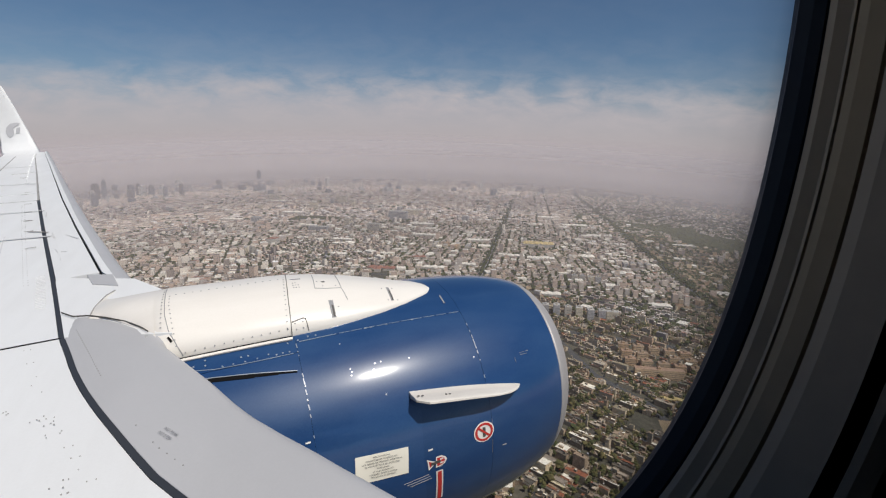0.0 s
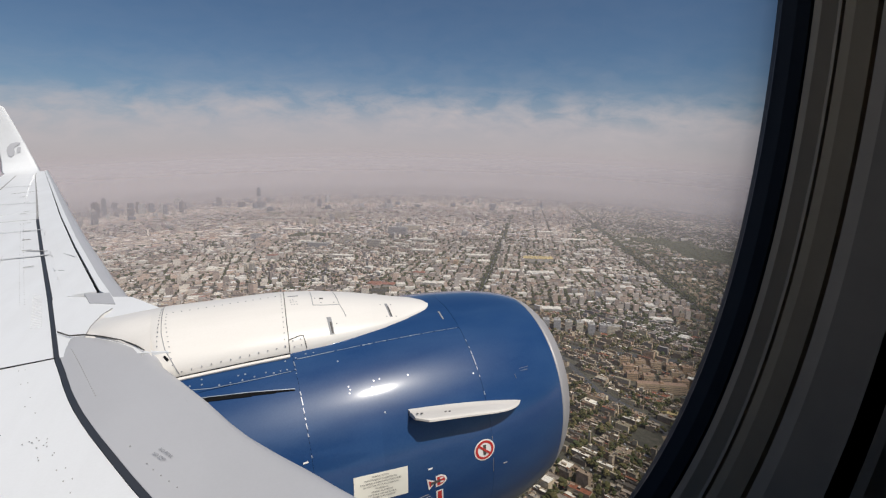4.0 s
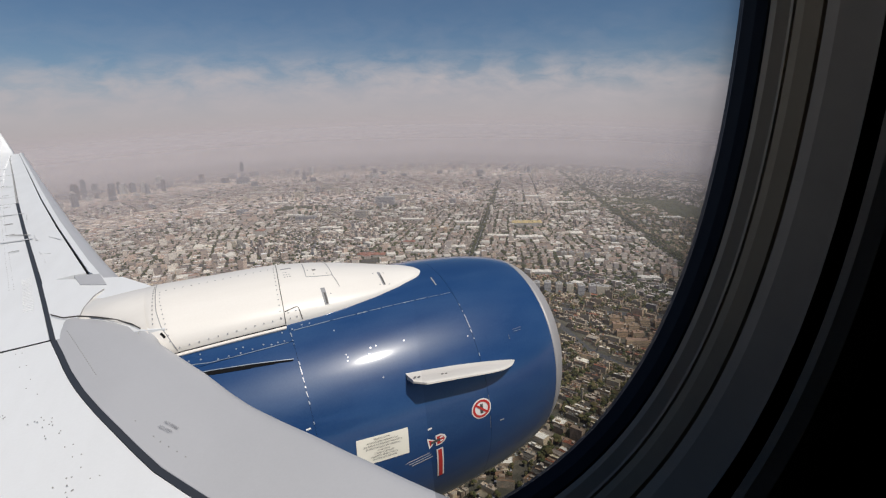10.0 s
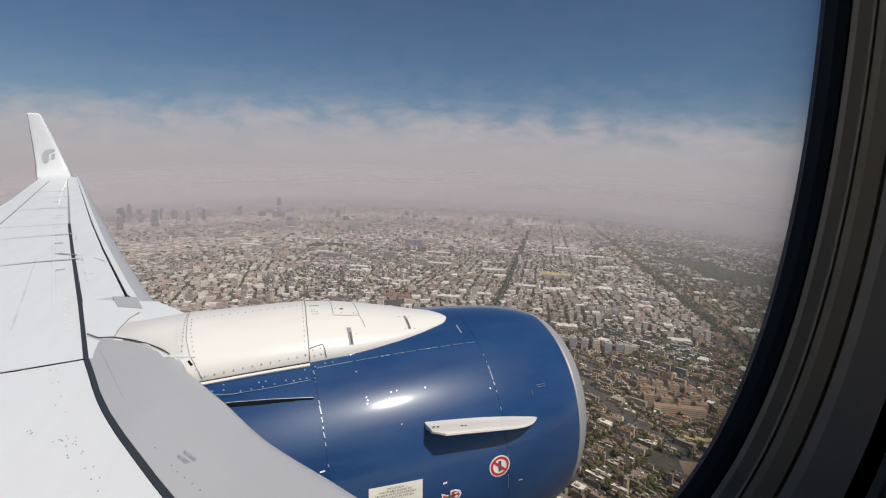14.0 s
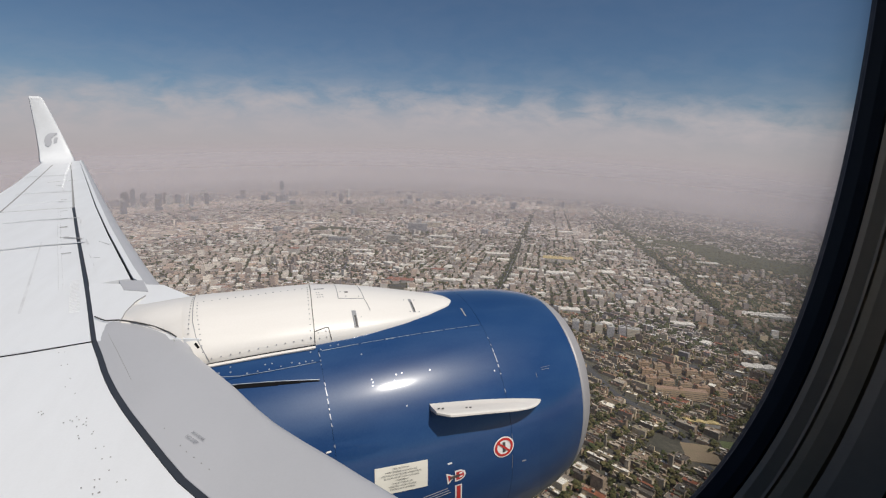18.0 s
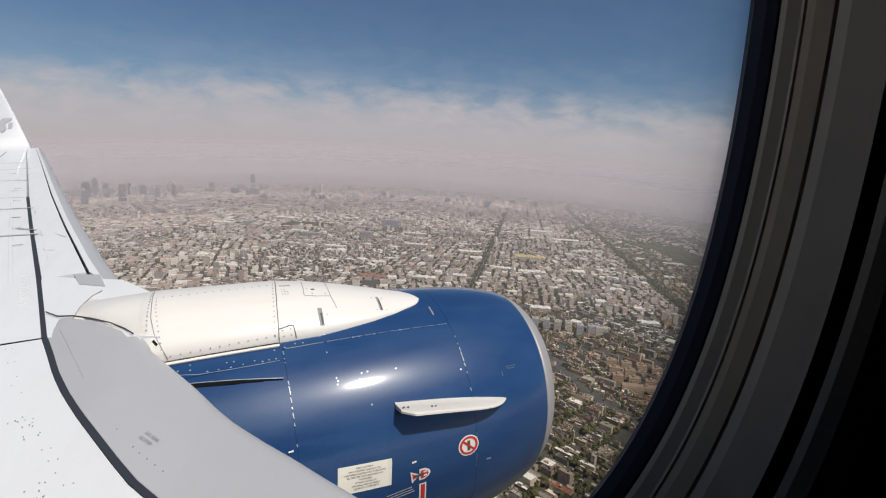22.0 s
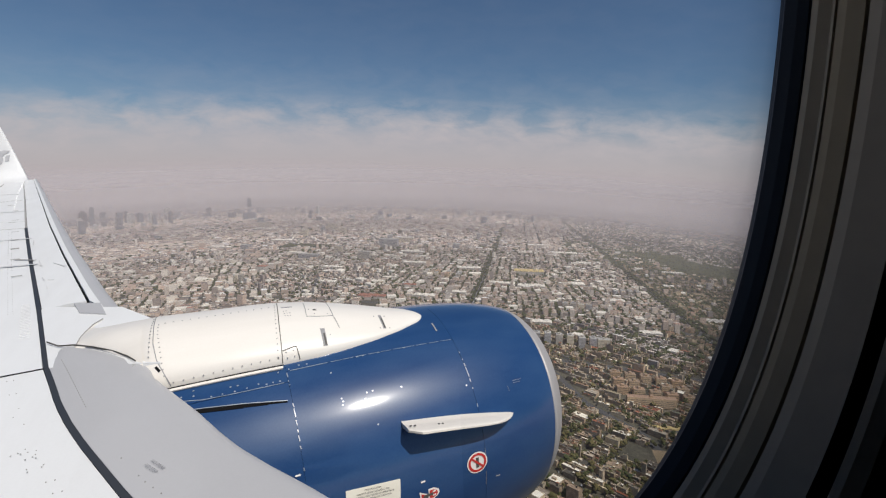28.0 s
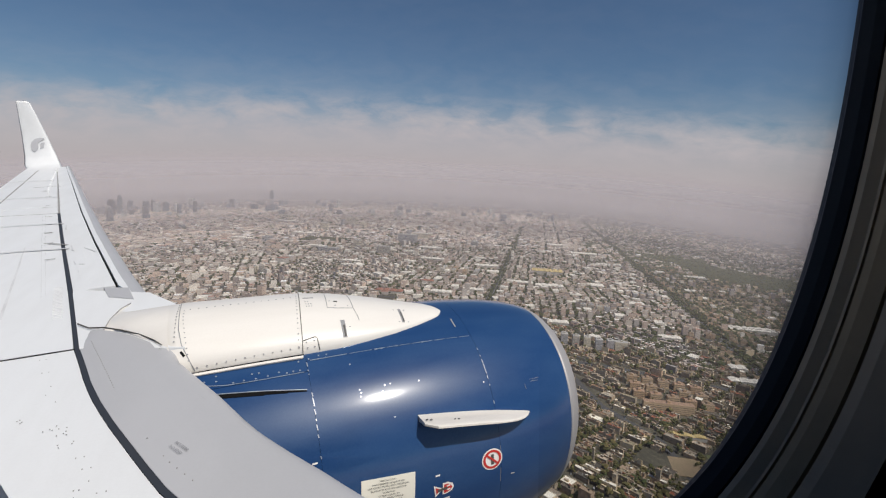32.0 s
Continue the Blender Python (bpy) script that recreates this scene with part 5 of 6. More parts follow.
# house lots, district by district: each has its own turn of the street grid and size of block
def lots(cell, dmin, dmax, street, big=1.0):
    out = [[] for _ in range(7)]
    span = int(8200 / cell)
    for ci in range(-span, span):
        for cj in range(0, span):
            uc, vc = (ci + 0.5) * cell, (cj + 0.5) * cell
            x, y = city(uc, vc)
            d = math.hypot(x, y)
            az = math.degrees(math.atan2(x, y))
            if not (dmin <= d + cell * 0.5 and d - cell * 0.5 < dmax and -60 < az < 58):
                continue
            ordered = uc > -240
            aligned = ordered and rng.random() < 0.55
            turn = 0.0 if aligned else float(rng.choice([0.0, 0.1, -0.2, 0.3, 0.5, -0.6]))
            bu, bv = 46.0 * big if aligned else rng.uniform(44, 62) * big, rng.uniform(80, 190) * big
            half = cell * 0.72 if not ordered else cell * 0.5
            rich = rng.uniform(0.84, 0.96) if ordered else rng.uniform(0.84, 0.98)
            for iu in range(int(-half / bu) - 1, int(half / bu) + 2):
                for iv in range(int(-half / bv) - 1, int(half / bv) + 2):
                    inner = (bu - street) / 2
                    for side in (-1, 1):
                        p, end = iv * bv + street / 2, (iv + 1) * bv - street / 2
                        while p < end - 4:
                            w = min(rng.choice([3.6, 5.2, 7.0, 9.0, 14.0], p=[0.22, 0.32, 0.26, 0.14, 0.06]) * rng.uniform(0.9, 1.15) * big * (0.9 if ordered else 1.2), end - p)
                            deep = inner * (rng.uniform(0.4, 0.95) if ordered else rng.uniform(0.4, 1.0))
                            if rng.random() < (rich if uc < 480 else rich * 0.72):
                                lu, lv = (iu + 0.5) * bu + side * (inner - deep / 2 - abs(rng.normal(0, 2.2))), p + w / 2
                                out[0].append(lu); out[1].append(lv); out[2].append(deep / 2); out[3].append(w / 2 - rng.uniform(0, 0.5)); out[4].append(turn + rng.normal(0, 0.035)); out[5].append(uc); out[6].append(vc)
                            if rng.random() < (0.75 if ordered else 0.5):
                                lu, lv = (iu + 0.5) * bu + side * rng.uniform(1.0, inner * 0.6), p + w / 2
                                out[0].append(lu); out[1].append(lv); out[2].append(rng.uniform(1.2, 3.4) * big); out[3].append(w * rng.uniform(0.2, 0.42)); out[4].append(turn); out[5].append(uc); out[6].append(vc)
                            p += w
    lu, lv, hu, hv, tn, uc, vc = (np.array(q) for q in out)
    base = np.round(tn, 1)
    du, dv = lu * np.cos(base) - lv * np.sin(base), lu * np.sin(base) + lv * np.cos(base)
    inside = (np.abs(du) < cell / 2 - 3) & (np.abs(dv) < cell / 2 - 3)
    u, v = uc + du, vc + dv
    x, y = city(u, v)
    d = np.hypot(x, y)
    a = np.degrees(np.arctan2(x, y))
    keep = inside & (d >= dmin) & (d < dmax) & (np.abs(a + 1) < 54)
    keep &= free(u, v, 5.0)
    n = int(keep.sum())
    ht = rng.choice([2.9, 5.6, 6.2, 8.6, 9.2, 13.0, 19.0], n, p=[0.24, 0.27, 0.2, 0.15, 0.09, 0.04, 0.01])
    ht = np.where(u[keep] > 20, ht, ht * 0.85)
    return u[keep], v[keep], hu[keep], hv[keep], ht, tn[keep], d[keep]


near_lots, mid_lots = lots(414.0, 320, 1450, 7.0), lots(455.0, 1450, 2600, 7.5, 1.099)
U, V, HU, HV, HT, TN, DD = (np.concatenate(q) for q in zip(near_lots, mid_lots))
# a stretch of quarter kept as houses of their own
single = (U > 70) & (U < 300) & (V > 500) & (V < 800) & (HU > 4)
pick = np.nonzero(single)[0][:240]
rest = np.ones(len(U), bool)
rest[pick] = False
close = rest & (DD < np.where(U > 490, 2600, 1250 + 160 * np.sin(U / 90.0 + V / 140.0))) & (U > -60)
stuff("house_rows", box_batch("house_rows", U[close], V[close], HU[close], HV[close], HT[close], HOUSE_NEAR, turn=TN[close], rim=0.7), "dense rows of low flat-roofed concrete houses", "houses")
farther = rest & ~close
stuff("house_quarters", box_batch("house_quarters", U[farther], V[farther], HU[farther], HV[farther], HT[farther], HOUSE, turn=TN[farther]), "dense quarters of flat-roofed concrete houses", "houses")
# stair heads and upper rooms on the roofs
top = rest & (DD < 1900) & (rng.random(len(U)) < 0.5) & (HU > 4)
n = int(top.sum())
stuff("roof_rooms", box_batch("roof_rooms", U[top] + rng.uniform(-0.5, 0.5, n) * HU[top], V[top] + rng.uniform(-0.4, 0.4, n) * HV[top], rng.uniform(1.2, 3.2, n), rng.uniform(1.2, 2.2, n), rng.uniform(2.0, 2.8, n), HOUSE_NEAR, base=HT[top] - 0.5, turn=TN[top]), "small rooms and stair heads on flat roofs", "roof rooms")
tk = rest & (DD < 1200) & (rng.random(len(U)) < 0.7) & (HU > 4)
n = int(tk.sum())
stuff("water_tanks", box_batch("water_tanks", U[tk] + rng.uniform(-0.7, 0.7, n) * HU[tk], V[tk] + rng.uniform(-0.6, 0.6, n) * HV[tk], np.full(n, 0.65), np.full(n, 0.65), np.full(n, 1.5), TANKS, base=HT[tk] - 0.4), "black and white rooftop water tanks", "water tanks")
# taller flats and broad pale roofs here and there among the houses
big = rest & (DD > 520) & (HU > 5) & (rng.random(len(U)) < np.where((U > 40) & (DD < 1300), 0.006, 0.06))
n = int(big.sum())
stuff("taller_flats", box_batch("taller_flats", U[big], V[big], HU[big] * 0.8, HV[big] * rng.uniform(0.9, 1.8, n), rng.choice([14.0, 17.0, 22.0, 30.0], n, p=[0.45, 0.3, 0.18, 0.07]), PALED_HOUSE, turn=TN[big], rim=0.8), "taller flats standing among low houses", "buildings")
wide = rest & (DD > 900) & (HU > 6) & (rng.random(len(U)) < np.where(U > 480, 0.010, np.where((U > 0) & (DD < 1500), 0.012, 0.035)))
n = int(wide.sum())
stuff("broad_roofs", box_batch("broad_roofs", U[wide], V[wide], rng.uniform(6, 13, n) * rng.choice([1.0, 1.5], n, p=[0.8, 0.2]), rng.uniform(6, 17, n), rng.uniform(9.5, 12, n), SHED, turn=TN[wide]), "broad pale workshop roofs among houses", "buildings")
# wider quarters farther off
U2, V2, HU2, HV2, HT2, TN2, D2 = lots(800.0, 2600, 6000, 14.0, 1.9)
thin = (U2 < 500) | (rng.random(len(U2)) < 0.45)
U2, V2, HU2, HV2, HT2, TN2 = (q[thin] for q in (U2, V2, HU2, HV2, HT2, TN2))
n = len(U2)
stuff("distant_quarters", box_batch("distant_quarters", U2, V2, HU2, HV2, HT2 * rng.choice([1, 1.4, 2.6], n, p=[0.8, 0.16, 0.04]), PALED_HOUSE, turn=TN2), "hazy quarters of flat-roofed buildings", "houses")
n = 20000
rr_ = 5900 * (3.2 ** rng.random(n))
az = np.radians(rng.uniform(-55, 53, n))
fu, fv = inv_city(rr_ * np.sin(az), rr_ * np.cos(az))
stuff("far_city", box_batch("far_city", fu, fv, rng.uniform(8, 30, n), rng.uniform(8, 26, n), rng.uniform(5, 14, n) * rng.choice([1, 2.4], n, p=[0.93, 0.07]), PALED_HOUSE, turn=rng.uniform(-0.6, 0.6, n)), "far city fading into smog", "city")

# houses of their own
def house_kind(k):
    r = random.Random(100 + k)
    hu, hv, h = r.uniform(7, 11), r.uniform(3.4, 6.2), r.choice([3.2, 5.8, 6.2, 8.8])
    root = thing("house", r.choice(["low flat-roofed concrete house with a parapet", "two-storey concrete house with a stained flat roof", "narrow plastered house with a rooftop water tank", "grey cement house with a stair head on its roof"]), "house", None, "", "houses of the near quarter")
    part("body", slab("body", (-hu, -hv, -0.3), (hu, hv, h), HOUSE_ONE), root)
    part("roof", slab("roof", (-hu + 0.3, -hv + 0.3, h), (hu - 0.3, hv - 0.3, h + 0.12), HOUSE_ONE), root)
    for lo, hi in (((-hu, -hv, h), (hu, -hv + 0.22, h + 0.75)), ((-hu, hv - 0.22, h), (hu, hv, h + 0.75)), ((-hu, -hv + 0.22, h), (-hu + 0.22, hv - 0.22, h + 0.75)), ((hu - 0.22, -hv + 0.22, h), (hu, hv - 0.22, h + 0.75))):
        part("parapet", slab("parapet", lo, hi, HOUSE_ONE), root)
    sx, sy = r.uniform(-0.5, 0.5) * hu, r.uniform(-0.3, 0.3) * hv
    part("stair_head", slab("stair_head", (sx - 1.6, sy - 1.3, h + 0.12), (sx + 1.6, sy + 1.3, h + 2.5), HOUSE_ONE), root)
    bm = bmesh.new()
    bmesh.ops.create_cone(bm, cap_ends=True, segments=8, radius1=0.6, radius2=0.5, depth=1.4, matrix=Matrix.Translation((sx * 0.2 - 2.2, sy * -0.6, h + 0.85)))
    me = bpy.data.meshes.new("water_tank")
    bm.to_mesh(me)
    bm.free()
    me.materials.append(TANKS)
    part("water_tank", me, root)
    return root, hu, hv


KINDS = [house_kind(k) for k in range(9)]
used = set()
for i in pick:
    k = int(rng.integers(0, len(KINDS)))
    root, hu, hv = KINDS[k]
    m = Matrix.Translation((*city(U[i], V[i]), -float(fall(*city(U[i], V[i]))))) @ Matrix.Rotation(TN[i] - GRID, 4, "Z") @ Matrix.Diagonal((HU[i] / hu, HV[i] / hv, 1, 1))
    if k in used:
        ob = copy_thing(root, m)
        ob.matrix_basis = m
    else:
        root.matrix_world = m
        used.add(k)

# trees ------------------------------------------------------------
PHI = (1 + 5 ** 0.5) / 2
ICO_V = np.array([(-1, PHI, 0), (1, PHI, 0), (-1, -PHI, 0), (1, -PHI, 0), (0, -1, PHI), (0, 1, PHI), (0, -1, -PHI), (0, 1, -PHI), (PHI, 0, -1), (PHI, 0, 1), (-PHI, 0, -1), (-PHI, 0, 1)]) / math.sqrt(1 + PHI * PHI)
ICO_F = np.array([(0, 11, 5), (0, 5, 1), (0, 1, 7), (0, 7, 10), (0, 10, 11), (1, 5, 9), (5, 11, 4), (11, 10, 2), (10, 7, 6), (7, 1, 8), (3, 9, 4), (3, 4, 2), (3, 2, 6), (3, 6, 8), (3, 8, 9), (4, 9, 5), (2, 4, 11), (6, 2, 10), (8, 6, 7), (9, 8, 1)])


def clumps(name, x, y, z, r, mat, squash=0.8):
    n = len(x)
    k = shrink(np.hypot(x, y))
    jit = rng.uniform(0.55, 1.25, (n, 12, 1))
    v = ICO_V[None] * jit * np.stack([r, r, r * squash], -1)[:, None]
    v = v + np.stack([x, y, z - fall(x, y)], -1)[:, None]
    v = v * k[:, None, None]
    f = (ICO_F[None] + (np.arange(n) * 12)[:, None, None]).reshape(-1, 3)
    return raw_mesh(name, v.reshape(-1, 3), f, mat)


TU, TV = [], []
# street trees: in lines along the house rows, thick in some quarters and missing in others
pos = np.nonzero((HU > 4) & (DD < 2500))[0]
for i in pos:
    right = U[i] > 40
    green = 0.5 + 0.9 * noise.noise(Vector((U[i] / 260.0, V[i] / 260.0, 3.0))) + (0.75 if U[i] > 490 else 0.30 if right else 0.12)
    for c in range(8 if U[i] > 490 else (4 if DD[i] < 1100 else 3) if right else 2):
        if rng.random() < 0.8 * green:
            s = 1 if rng.random() < 0.5 else -1
            reach = HU[i] + (rng.uniform(1.0, 4.0) if c % 2 == 0 else rng.uniform(-1.0, 9.0))
            TU.append(U[i] + s * reach * math.cos(TN[i]))
            TV.append(V[i] + s * reach * math.sin(TN[i]) + rng.uniform(-5, 5))
for au, w in AVENUES:
    for v in np.arange(430, 4000, 7.0):
        for s in (-1.0, -0.05, 1.0):
            if rng.random() < 0.6:
                TU.append(au + s * (w + 2.5) + rng.uniform(-2, 2))
                TV.append(v + rng.uniform(-3, 3))
for pu, pv, a, b in PARKS:
    n = int(min(a * b * 4 / 45, 5000))
    TU += list(pu + rng.uniform(-a, a, n))
    TV += list(pv + rng.uniform(-b, b, n))
TU, TV = np.array(TU), np.array(TV)
TX, TY = city(TU, TV)
TD = np.hypot(TX, TY)
TR = rng.choice([2.0, 2.8, 3.6, 5.2], len(TX), p=[0.35, 0.33, 0.22, 0.10]) * rng.uniform(0.85, 1.2, len(TX))
own = (TU > 70) & (TU < 300) & (TV > 500) & (TV < 800)
own_ids = np.nonzero(own)[0][:70]
left = np.ones(len(TX), bool)
left[own_ids] = False
nearT = left & (TD < 1100)
n = int(nearT.sum())
cx, cy, cz, cr = [], [], [], []
for j in range(4):
    a = rng.uniform(0, math.tau, n)
    r = TR[nearT]
    off = r * (0.0 if j == 0 else 0.62)
    cx.append(TX[nearT] + np.cos(a) * off)
    cy.append(TY[nearT] + np.sin(a) * off)
    cz.append(3.6 + r * (0.95 if j == 0 else 0.5) + rng.uniform(-0.5, 0.5, n))
    cr.append(r * (0.72 if j == 0 else 0.58) * rng.uniform(0.8, 1.15, n))
stuff("street_tree_crowns", clumps("street_tree_crowns", *(np.concatenate(q) for q in (cx, cy, cz, cr)), LEAF), "dark green street tree crowns along the kerbs", "trees")
tu, tv = TU[nearT], TV[nearT]
stuff("street_tree_trunks", box_batch("street_tree_trunks", tu, tv, np.full(n, 0.22), np.full(n, 0.22), np.full(n, 4.2), BARK), "brown street tree trunks", "trees")
farT = left & ~nearT
n = int(farT.sum())
stuff("tree_belts", clumps("tree_belts", TX[farT] + rng.uniform(-1, 1, n), TY[farT] + rng.uniform(-1, 1, n), np.full(n, 5.5), TR[farT] * rng.uniform(1.0, 1.6, n), LEAF_FAR), "dark belts of trees in streets and parks", "trees")
n = 16000
rr_ = 2400 * (3.6 ** rng.random(n))
az = np.radians(np.where(rng.random(n) < 0.78, rng.uniform(19, 54, n), rng.uniform(-54, 54, n)))
ring = rng.uniform(0, 1, n)
stuff("far_woods", clumps("far_woods", rr_ * np.sin(az), rr_ * np.cos(az), np.full(n, 5.0), rng.uniform(5, 17, n), LEAF_FAR, 0.5), "far groves fading into smog", "trees")


def tree_kind(k):
    r = random.Random(40 + k)
    root = thing("street_tree", r.choice(["dense dark green street tree beside houses", "uneven olive-green street tree", "broad dusty green street tree"]), "tree", None, "", "trees of the near quarter")
    bm = bmesh.new()
    bmesh.ops.create_cone(bm, cap_ends=True, segments=7, radius1=0.28, radius2=0.14, depth=4.4, matrix=Matrix.Translation((0, 0, 2.1)))
    for j in range(4):
        a = math.tau * j / 4 + r.random()
        q = Vector((math.cos(a), math.sin(a), 1.3)).normalized().to_track_quat("Z", "Y").to_matrix().to_4x4()
        bmesh.ops.create_cone(bm, cap_ends=True, segments=5, radius1=0.12, radius2=0.04, depth=2.4, matrix=Matrix.Translation((math.cos(a) * 0.8, math.sin(a) * 0.8, 4.7)) @ q)
    me = bpy.data.meshes.new("trunk")
    bm.to_mesh(me)
    bm.free()
    me.materials.append(BARK)
    part("trunk", me, root)
    verts, faces = [], []
    for j in range(46):
        a, e, rad = r.uniform(0, math.tau), r.uniform(-0.5, 1.4), r.uniform(1.2, 3.2)
        c = Vector((math.cos(a) * math.cos(e) * rad, math.sin(a) * math.cos(e) * rad, 5.4 + math.sin(e) * rad * 0.85))
        s = r.uniform(0.45, 1.05)
        b = len(verts)
        for q in ICO_V:
            verts.append(c + Vector(q) * s * r.uniform(0.5, 1.25))
        faces += [tuple(b + int(i) for i in t) for t in ICO_F]
    part("crown", mesh_of("crown", verts, faces, LEAF), root)
    return root


TREES = [tree_kind(k) for k in range(4)]
for c, i in enumerate(own_ids):
    m = Matrix.Translation((TX[i], TY[i], -float(fall(TX[i], TY[i])))) @ Matrix.Rotation(c * 1.7, 4, "Z") @ Matrix.Diagonal((TR[i] / 3.4,) * 3 + (1,))
    if c < len(TREES):
        TREES[c].matrix_world = m
    else:
        copy_thing(TREES[c % len(TREES)], m).matrix_basis = m

# avenues, cross streets, traffic ------------------------------------
def strip(name, pts, half, mat, z):
    verts, faces = [], []
    for i, (u, v) in enumerate(pts):
        u0, v0 = pts[max(i - 1, 0)]
        u1, v1 = pts[min(i + 1, len(pts) - 1)]
        L = math.hypot(u1 - u0, v1 - v0)
        nu, nv = -(v1 - v0) / L, (u1 - u0) / L
        for s in (-1, 1):
            x, y = city(u + nu * half * s, v + nv * half * s)
            verts.append(place(x, y, z).tolist())
    for i in range(len(pts) - 1):
        faces.append((2 * i, 2 * i + 1, 2 * i + 3, 2 * i + 2))
    return fix_normals(mesh_of(name, verts, faces, mat))


for i, (au, w) in enumerate(AVENUES):
    road = new("road_%d" % (i + 1), strip("road", [(au, v) for v in np.arange(380, 6500, 60.0)], w, ROAD, 0.35))
    tagged(road, "wide straight asphalt avenue lined with trees", "road", "", "structure")
    for s in (-0.5, 0.5):
        part("lane_line", strip("lane_line", [(au + s * w, v) for v in np.arange(380, 1900, 60.0)], 0.12, LINE, 0.42), road, "white lane line")
for i, (cv, w) in enumerate(CROSS):
    road = new("road_%d" % (i + 3), strip("road", [(u, cv) for u in np.arange(-1300, 1700, 60.0)], w, ROAD, 0.31))
    tagged(road, "asphalt cross street between house rows", "road", "", "structure")
road = new("road_6", strip("road", [(a[0] + (b[0] - a[0]) * f / 6, a[1] + (b[1] - a[1]) * f / 6) for a, b in zip(LANE, LANE[1:]) for f in range(6)], 6.0, ROAD, 0.33))
tagged(road, "asphalt road running askew between house rows", "road", "", "structure")
cu, cv_ = [], []
for au, w in AVENUES:
    for k in range(230):
        cu.append(au + rng.choice([-0.72, -0.4, 0.4, 0.72]) * w)
        cv_.append(rng.uniform(420, 2200))
for i in np.nonzero((HU > 4) & (DD < 1300))[0]:
    if rng.random() < 0.4:
        s = 1 if rng.random() < 0.5 else -1
        cu.append(U[i] + s * (HU[i] + 2.6))
        cv_.append(V[i])
n = len(cu)
stuff("street_cars", box_batch("street_cars", cu, cv_, np.full(n, 0.9), rng.uniform(2.0, 2.6, n), np.full(n, 1.45), CARS, base=0.7), "small cars parked and driving in the streets", "cars")

# open grounds
for u, v, a, b, kind in FIELDS:
    nm = "sports_field" if kind == "bare" else "park_lawn"
    tagged(new(nm, box_batch(nm, [u], [v], [a], [b], [0.35], FIELD if kind == "bare" else GRASS)), "bare brown sports ground among houses" if kind == "bare" else "worn green park lawn", nm.replace("_", " "), "", "structure")

# sheds, slabs, offices, towers ---------------------------------------
def local_box(lo, hi, k):
    return [q * k for q in lo], [q * k for q in hi]


def base_of(u, v):
    x, y = city(u, v)
    k = float(shrink(math.hypot(x, y)))
    return Matrix.Translation((x * k, y * k, -float(fall(x, y)) * k)) @ Matrix.Rotation(-GRID, 4, "Z"), k


def shed(u, v, hu, hv, h, kind):
    m, k = base_of(u, v)
    mat = {"pale": SHED, "yellow": YELLOW, "rust": RUST}[kind]
    lab = {"pale": "large shed with a pale ribbed metal roof", "yellow": "large hall with a yellow coated roof", "rust": "wide hall with a rust-red coated roof"}[kind]
    root = thing("warehouse", lab, "warehouse", m)
    part("hall_body", slab("hall_body", *local_box((-hu, -hv, -0.5), (hu, hv, h), k), SHEDWALL), root)
    bays = max(2, int(hu / 9))
    for i in range(bays):
        x0, x1 = -hu + 2 * hu * i / bays, -hu + 2 * hu * (i + 1) / bays
        xm = (x0 + x1) / 2
        v8 = [(x0 + .2, -hv - .4, h), (x1 - .2, -hv - .4, h), (x1 - .2, hv + .4, h), (x0 + .2, hv + .4, h), (xm, -hv - .4, h + 2.0), (xm, hv + .4, h + 2.0)]
        part("roof", mesh_of("roof", [tuple(c * k for c in q) for q in v8], [(0, 4, 5, 3), (1, 2, 5, 4), (0, 1, 4), (2, 3, 5), (0, 3, 2, 1)], mat), root)
    return root


for s in SHEDS:
    shed(*s)


def block(u, v, hu, hv, h, kind):
    m, k = base_of(u, v)
    mat = BROWNS if kind == "brown" else PALE
    lab = {"pale": "pale slab apartment block with banded windows", "brown": "brown brick housing block with flat roof", "office": "pale office block standing above low houses"}[kind]
    root = thing("office_block" if kind == "office" else "apartment_block", lab, "building", m, "", "office blocks" if kind == "office" else "apartment blocks")
    part("body", slab("body", *local_box((-hu, -hv, -0.5), (hu, hv, h), k), mat), root)
    st, band = 3.1, 0.9 if kind == "office" else 0.55
    for i in range(int(h / st)):
        z = i * st + 1.2
        for lo, hi in (((-hu - .08, -hv + 0.8, z), (-hu - .01, hv - 0.8, z + band)), ((hu + .01, -hv + 0.8, z), (hu + .08, hv - 0.8, z + band)), ((-hu + 0.6, -hv - .08, z), (hu - 0.6, -hv - .01, z + band))):
            part("window_band", slab("window_band", *local_box(lo, hi, k), TOWER_MATS[1]), root)
    part("lift_house", slab("lift_house", *local_box((-2.4, -3, h), (2.4, 3, h + 3), k), mat), root)
    return root


for s in SLABS + OFFICES:
    block(*s)


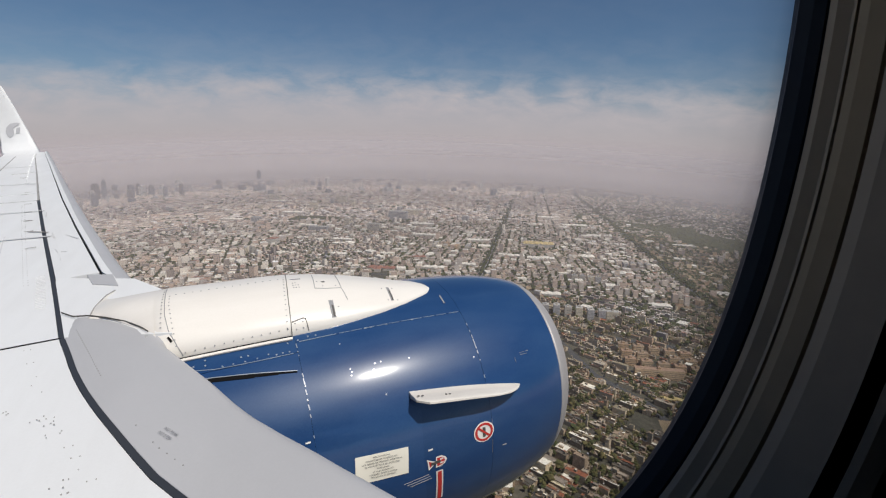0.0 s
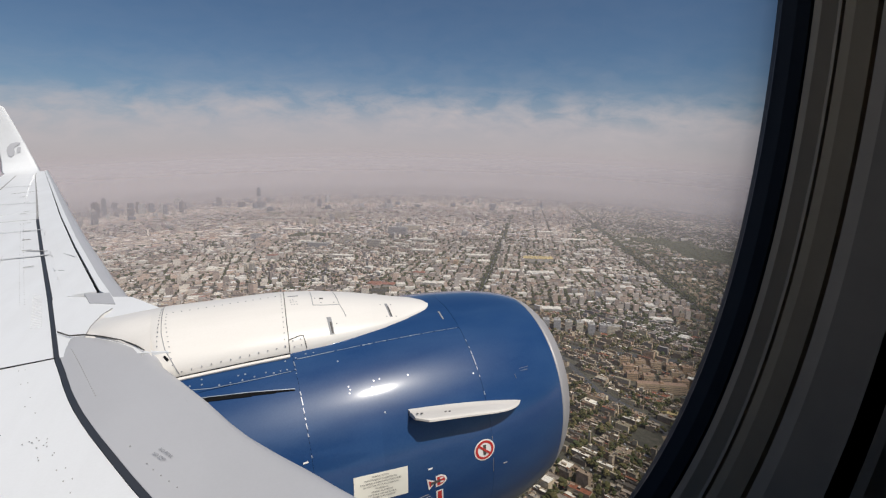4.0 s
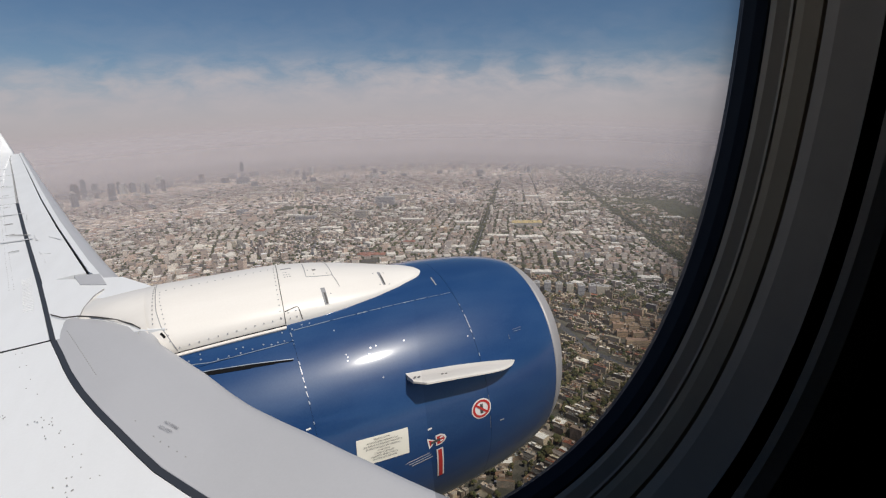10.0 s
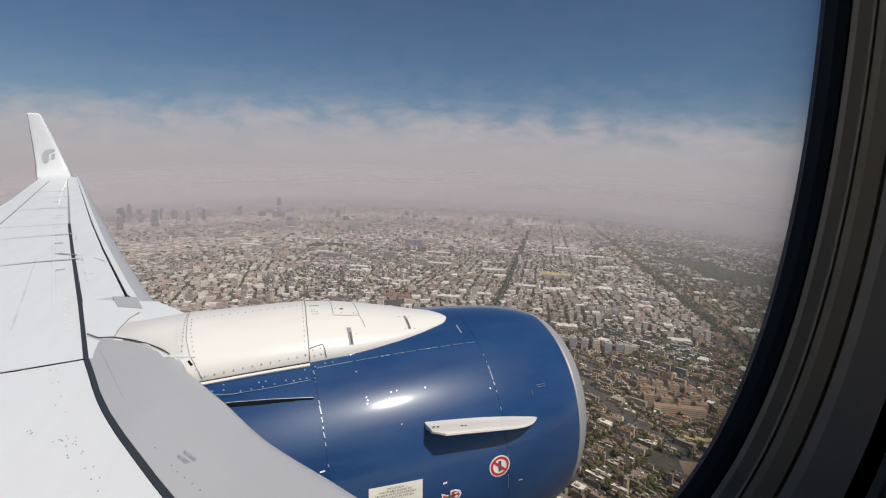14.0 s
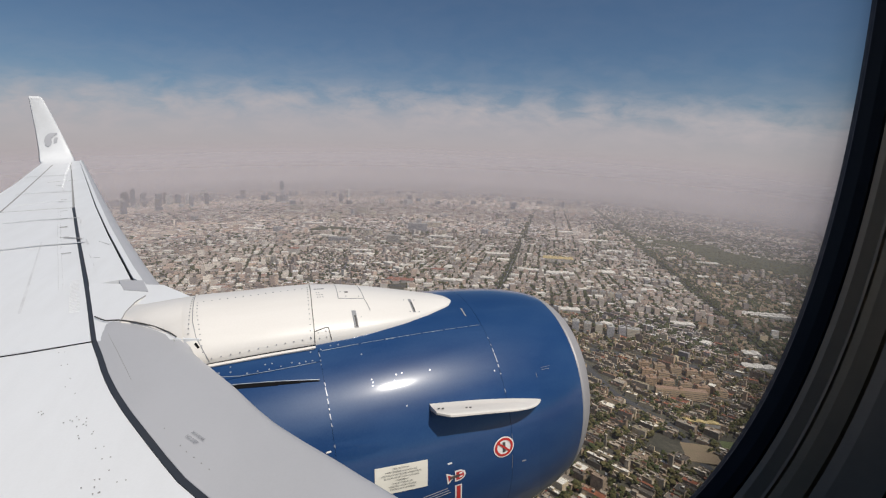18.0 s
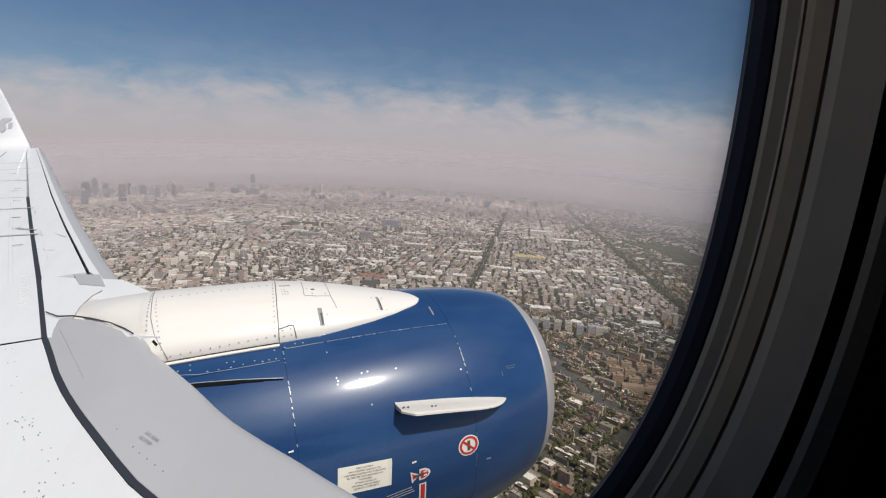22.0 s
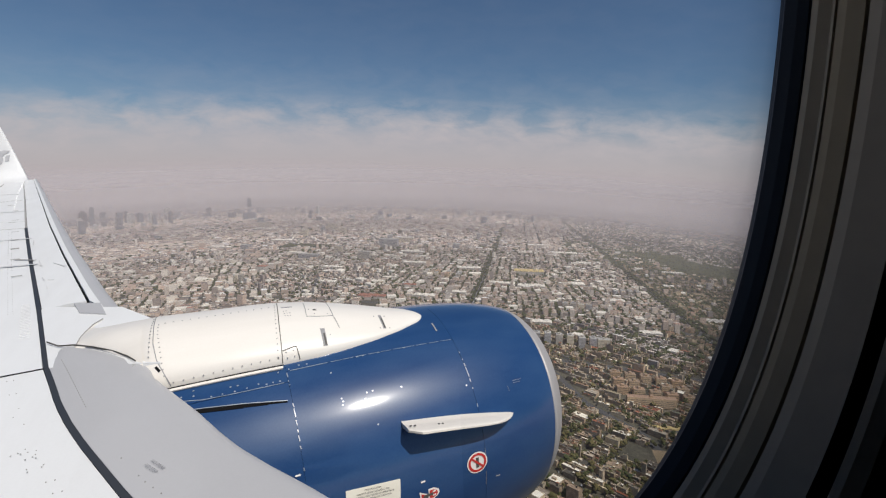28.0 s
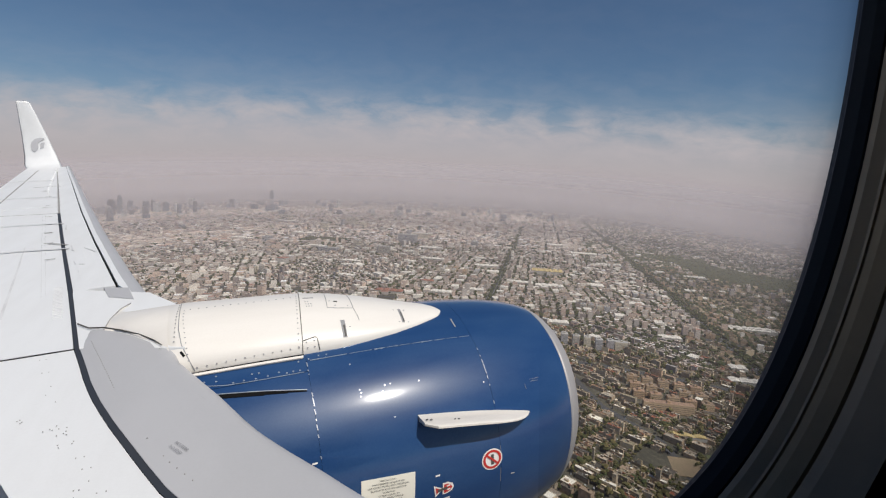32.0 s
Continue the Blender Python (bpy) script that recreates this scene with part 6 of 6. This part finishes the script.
def tower(x, y, hw, hd, h, mat, crown):
    x, y, hw, hd, h = x * 0.70, y * 0.70, hw * 1.0, hd * 1.0, h * 0.88
    k = float(shrink(math.hypot(x, y)))
    m = Matrix.Translation((x * k, y * k, -float(fall(x, y)) * k)) @ Matrix.Rotation(orng.uniform(-0.8, 0.8), 4, "Z")
    lab = ["blue-grey glass tower in the hazy skyline", "dark glass tower in the hazy skyline", "pale concrete tower in the hazy skyline"][TOWER_MATS.index(mat)]
    root = thing("skyline_tower", lab, "tower", m, "", "towers of the skyline")
    part("shaft", slab("shaft", *local_box((-hw, -hd, 0), (hw, hd, h), k), mat), root)
    part("podium", slab("podium", *local_box((-hw * 1.6, -hd * 1.6, -1), (hw * 1.6, hd * 1.6, min(16, h * 0.2)), k), PALE), root)
    if crown == 1:
        part("crown", slab("crown", *local_box((-hw * .6, -hd * .6, h), (hw * .6, hd * .6, h * 1.10), k), mat), root)
    elif crown == 2:
        part("mast", slab("mast", *local_box((-2.2, -2.2, h), (2.2, 2.2, h * 1.10), k), mat), root)
    return root


tr = random.Random(21)
for az_d, d, h, hw, mi, cr in ((-35.5, 7600, 150, 22, 0, 1), (-34.6, 7500, 120, 20, 1, 0), (-33.3, 7400, 215, 17, 0, 2), (-31.0, 7700, 160, 24, 1, 1), (-30.3, 7800, 190, 20, 0, 1), (-27.2, 7600, 120, 22, 2, 0), (-24.0, 7900, 130, 22, 2, 1), (-20.2, 7900, 120, 20, 1, 0), (-16.2, 8100, 190, 20, 0, 1), (-15.2, 8300, 110, 22, 1, 0), (-11.3, 8600, 100, 20, 1, 1), (-9.8, 8800, 170, 9, 2, 2)):
    tower(d * math.sin(radians(az_d)), d * math.cos(radians(az_d)), hw, hw * tr.uniform(0.7, 1.2), h, TOWER_MATS[mi], cr)
for i in range(104):
    az_d = tr.gauss(-30, 3.6) if i < 30 else tr.uniform(-42, -6) if i < 48 else tr.uniform(-8, 20) if i < 60 else tr.uniform(-34, 14)
    d = tr.uniform(6300, 9500)
    h = tr.choice([50, 60, 75, 90, 110, 130]) if i < 48 else tr.choice([35, 45, 55, 70])
    hw = tr.uniform(10, 20) if i < 60 else tr.uniform(14, 30)
    tower(d * math.sin(radians(az_d)), d * math.cos(radians(az_d)), hw, hw * tr.uniform(0.7, 1.4), h, tr.choice(TOWER_MATS), tr.choice([0, 0, 1]))

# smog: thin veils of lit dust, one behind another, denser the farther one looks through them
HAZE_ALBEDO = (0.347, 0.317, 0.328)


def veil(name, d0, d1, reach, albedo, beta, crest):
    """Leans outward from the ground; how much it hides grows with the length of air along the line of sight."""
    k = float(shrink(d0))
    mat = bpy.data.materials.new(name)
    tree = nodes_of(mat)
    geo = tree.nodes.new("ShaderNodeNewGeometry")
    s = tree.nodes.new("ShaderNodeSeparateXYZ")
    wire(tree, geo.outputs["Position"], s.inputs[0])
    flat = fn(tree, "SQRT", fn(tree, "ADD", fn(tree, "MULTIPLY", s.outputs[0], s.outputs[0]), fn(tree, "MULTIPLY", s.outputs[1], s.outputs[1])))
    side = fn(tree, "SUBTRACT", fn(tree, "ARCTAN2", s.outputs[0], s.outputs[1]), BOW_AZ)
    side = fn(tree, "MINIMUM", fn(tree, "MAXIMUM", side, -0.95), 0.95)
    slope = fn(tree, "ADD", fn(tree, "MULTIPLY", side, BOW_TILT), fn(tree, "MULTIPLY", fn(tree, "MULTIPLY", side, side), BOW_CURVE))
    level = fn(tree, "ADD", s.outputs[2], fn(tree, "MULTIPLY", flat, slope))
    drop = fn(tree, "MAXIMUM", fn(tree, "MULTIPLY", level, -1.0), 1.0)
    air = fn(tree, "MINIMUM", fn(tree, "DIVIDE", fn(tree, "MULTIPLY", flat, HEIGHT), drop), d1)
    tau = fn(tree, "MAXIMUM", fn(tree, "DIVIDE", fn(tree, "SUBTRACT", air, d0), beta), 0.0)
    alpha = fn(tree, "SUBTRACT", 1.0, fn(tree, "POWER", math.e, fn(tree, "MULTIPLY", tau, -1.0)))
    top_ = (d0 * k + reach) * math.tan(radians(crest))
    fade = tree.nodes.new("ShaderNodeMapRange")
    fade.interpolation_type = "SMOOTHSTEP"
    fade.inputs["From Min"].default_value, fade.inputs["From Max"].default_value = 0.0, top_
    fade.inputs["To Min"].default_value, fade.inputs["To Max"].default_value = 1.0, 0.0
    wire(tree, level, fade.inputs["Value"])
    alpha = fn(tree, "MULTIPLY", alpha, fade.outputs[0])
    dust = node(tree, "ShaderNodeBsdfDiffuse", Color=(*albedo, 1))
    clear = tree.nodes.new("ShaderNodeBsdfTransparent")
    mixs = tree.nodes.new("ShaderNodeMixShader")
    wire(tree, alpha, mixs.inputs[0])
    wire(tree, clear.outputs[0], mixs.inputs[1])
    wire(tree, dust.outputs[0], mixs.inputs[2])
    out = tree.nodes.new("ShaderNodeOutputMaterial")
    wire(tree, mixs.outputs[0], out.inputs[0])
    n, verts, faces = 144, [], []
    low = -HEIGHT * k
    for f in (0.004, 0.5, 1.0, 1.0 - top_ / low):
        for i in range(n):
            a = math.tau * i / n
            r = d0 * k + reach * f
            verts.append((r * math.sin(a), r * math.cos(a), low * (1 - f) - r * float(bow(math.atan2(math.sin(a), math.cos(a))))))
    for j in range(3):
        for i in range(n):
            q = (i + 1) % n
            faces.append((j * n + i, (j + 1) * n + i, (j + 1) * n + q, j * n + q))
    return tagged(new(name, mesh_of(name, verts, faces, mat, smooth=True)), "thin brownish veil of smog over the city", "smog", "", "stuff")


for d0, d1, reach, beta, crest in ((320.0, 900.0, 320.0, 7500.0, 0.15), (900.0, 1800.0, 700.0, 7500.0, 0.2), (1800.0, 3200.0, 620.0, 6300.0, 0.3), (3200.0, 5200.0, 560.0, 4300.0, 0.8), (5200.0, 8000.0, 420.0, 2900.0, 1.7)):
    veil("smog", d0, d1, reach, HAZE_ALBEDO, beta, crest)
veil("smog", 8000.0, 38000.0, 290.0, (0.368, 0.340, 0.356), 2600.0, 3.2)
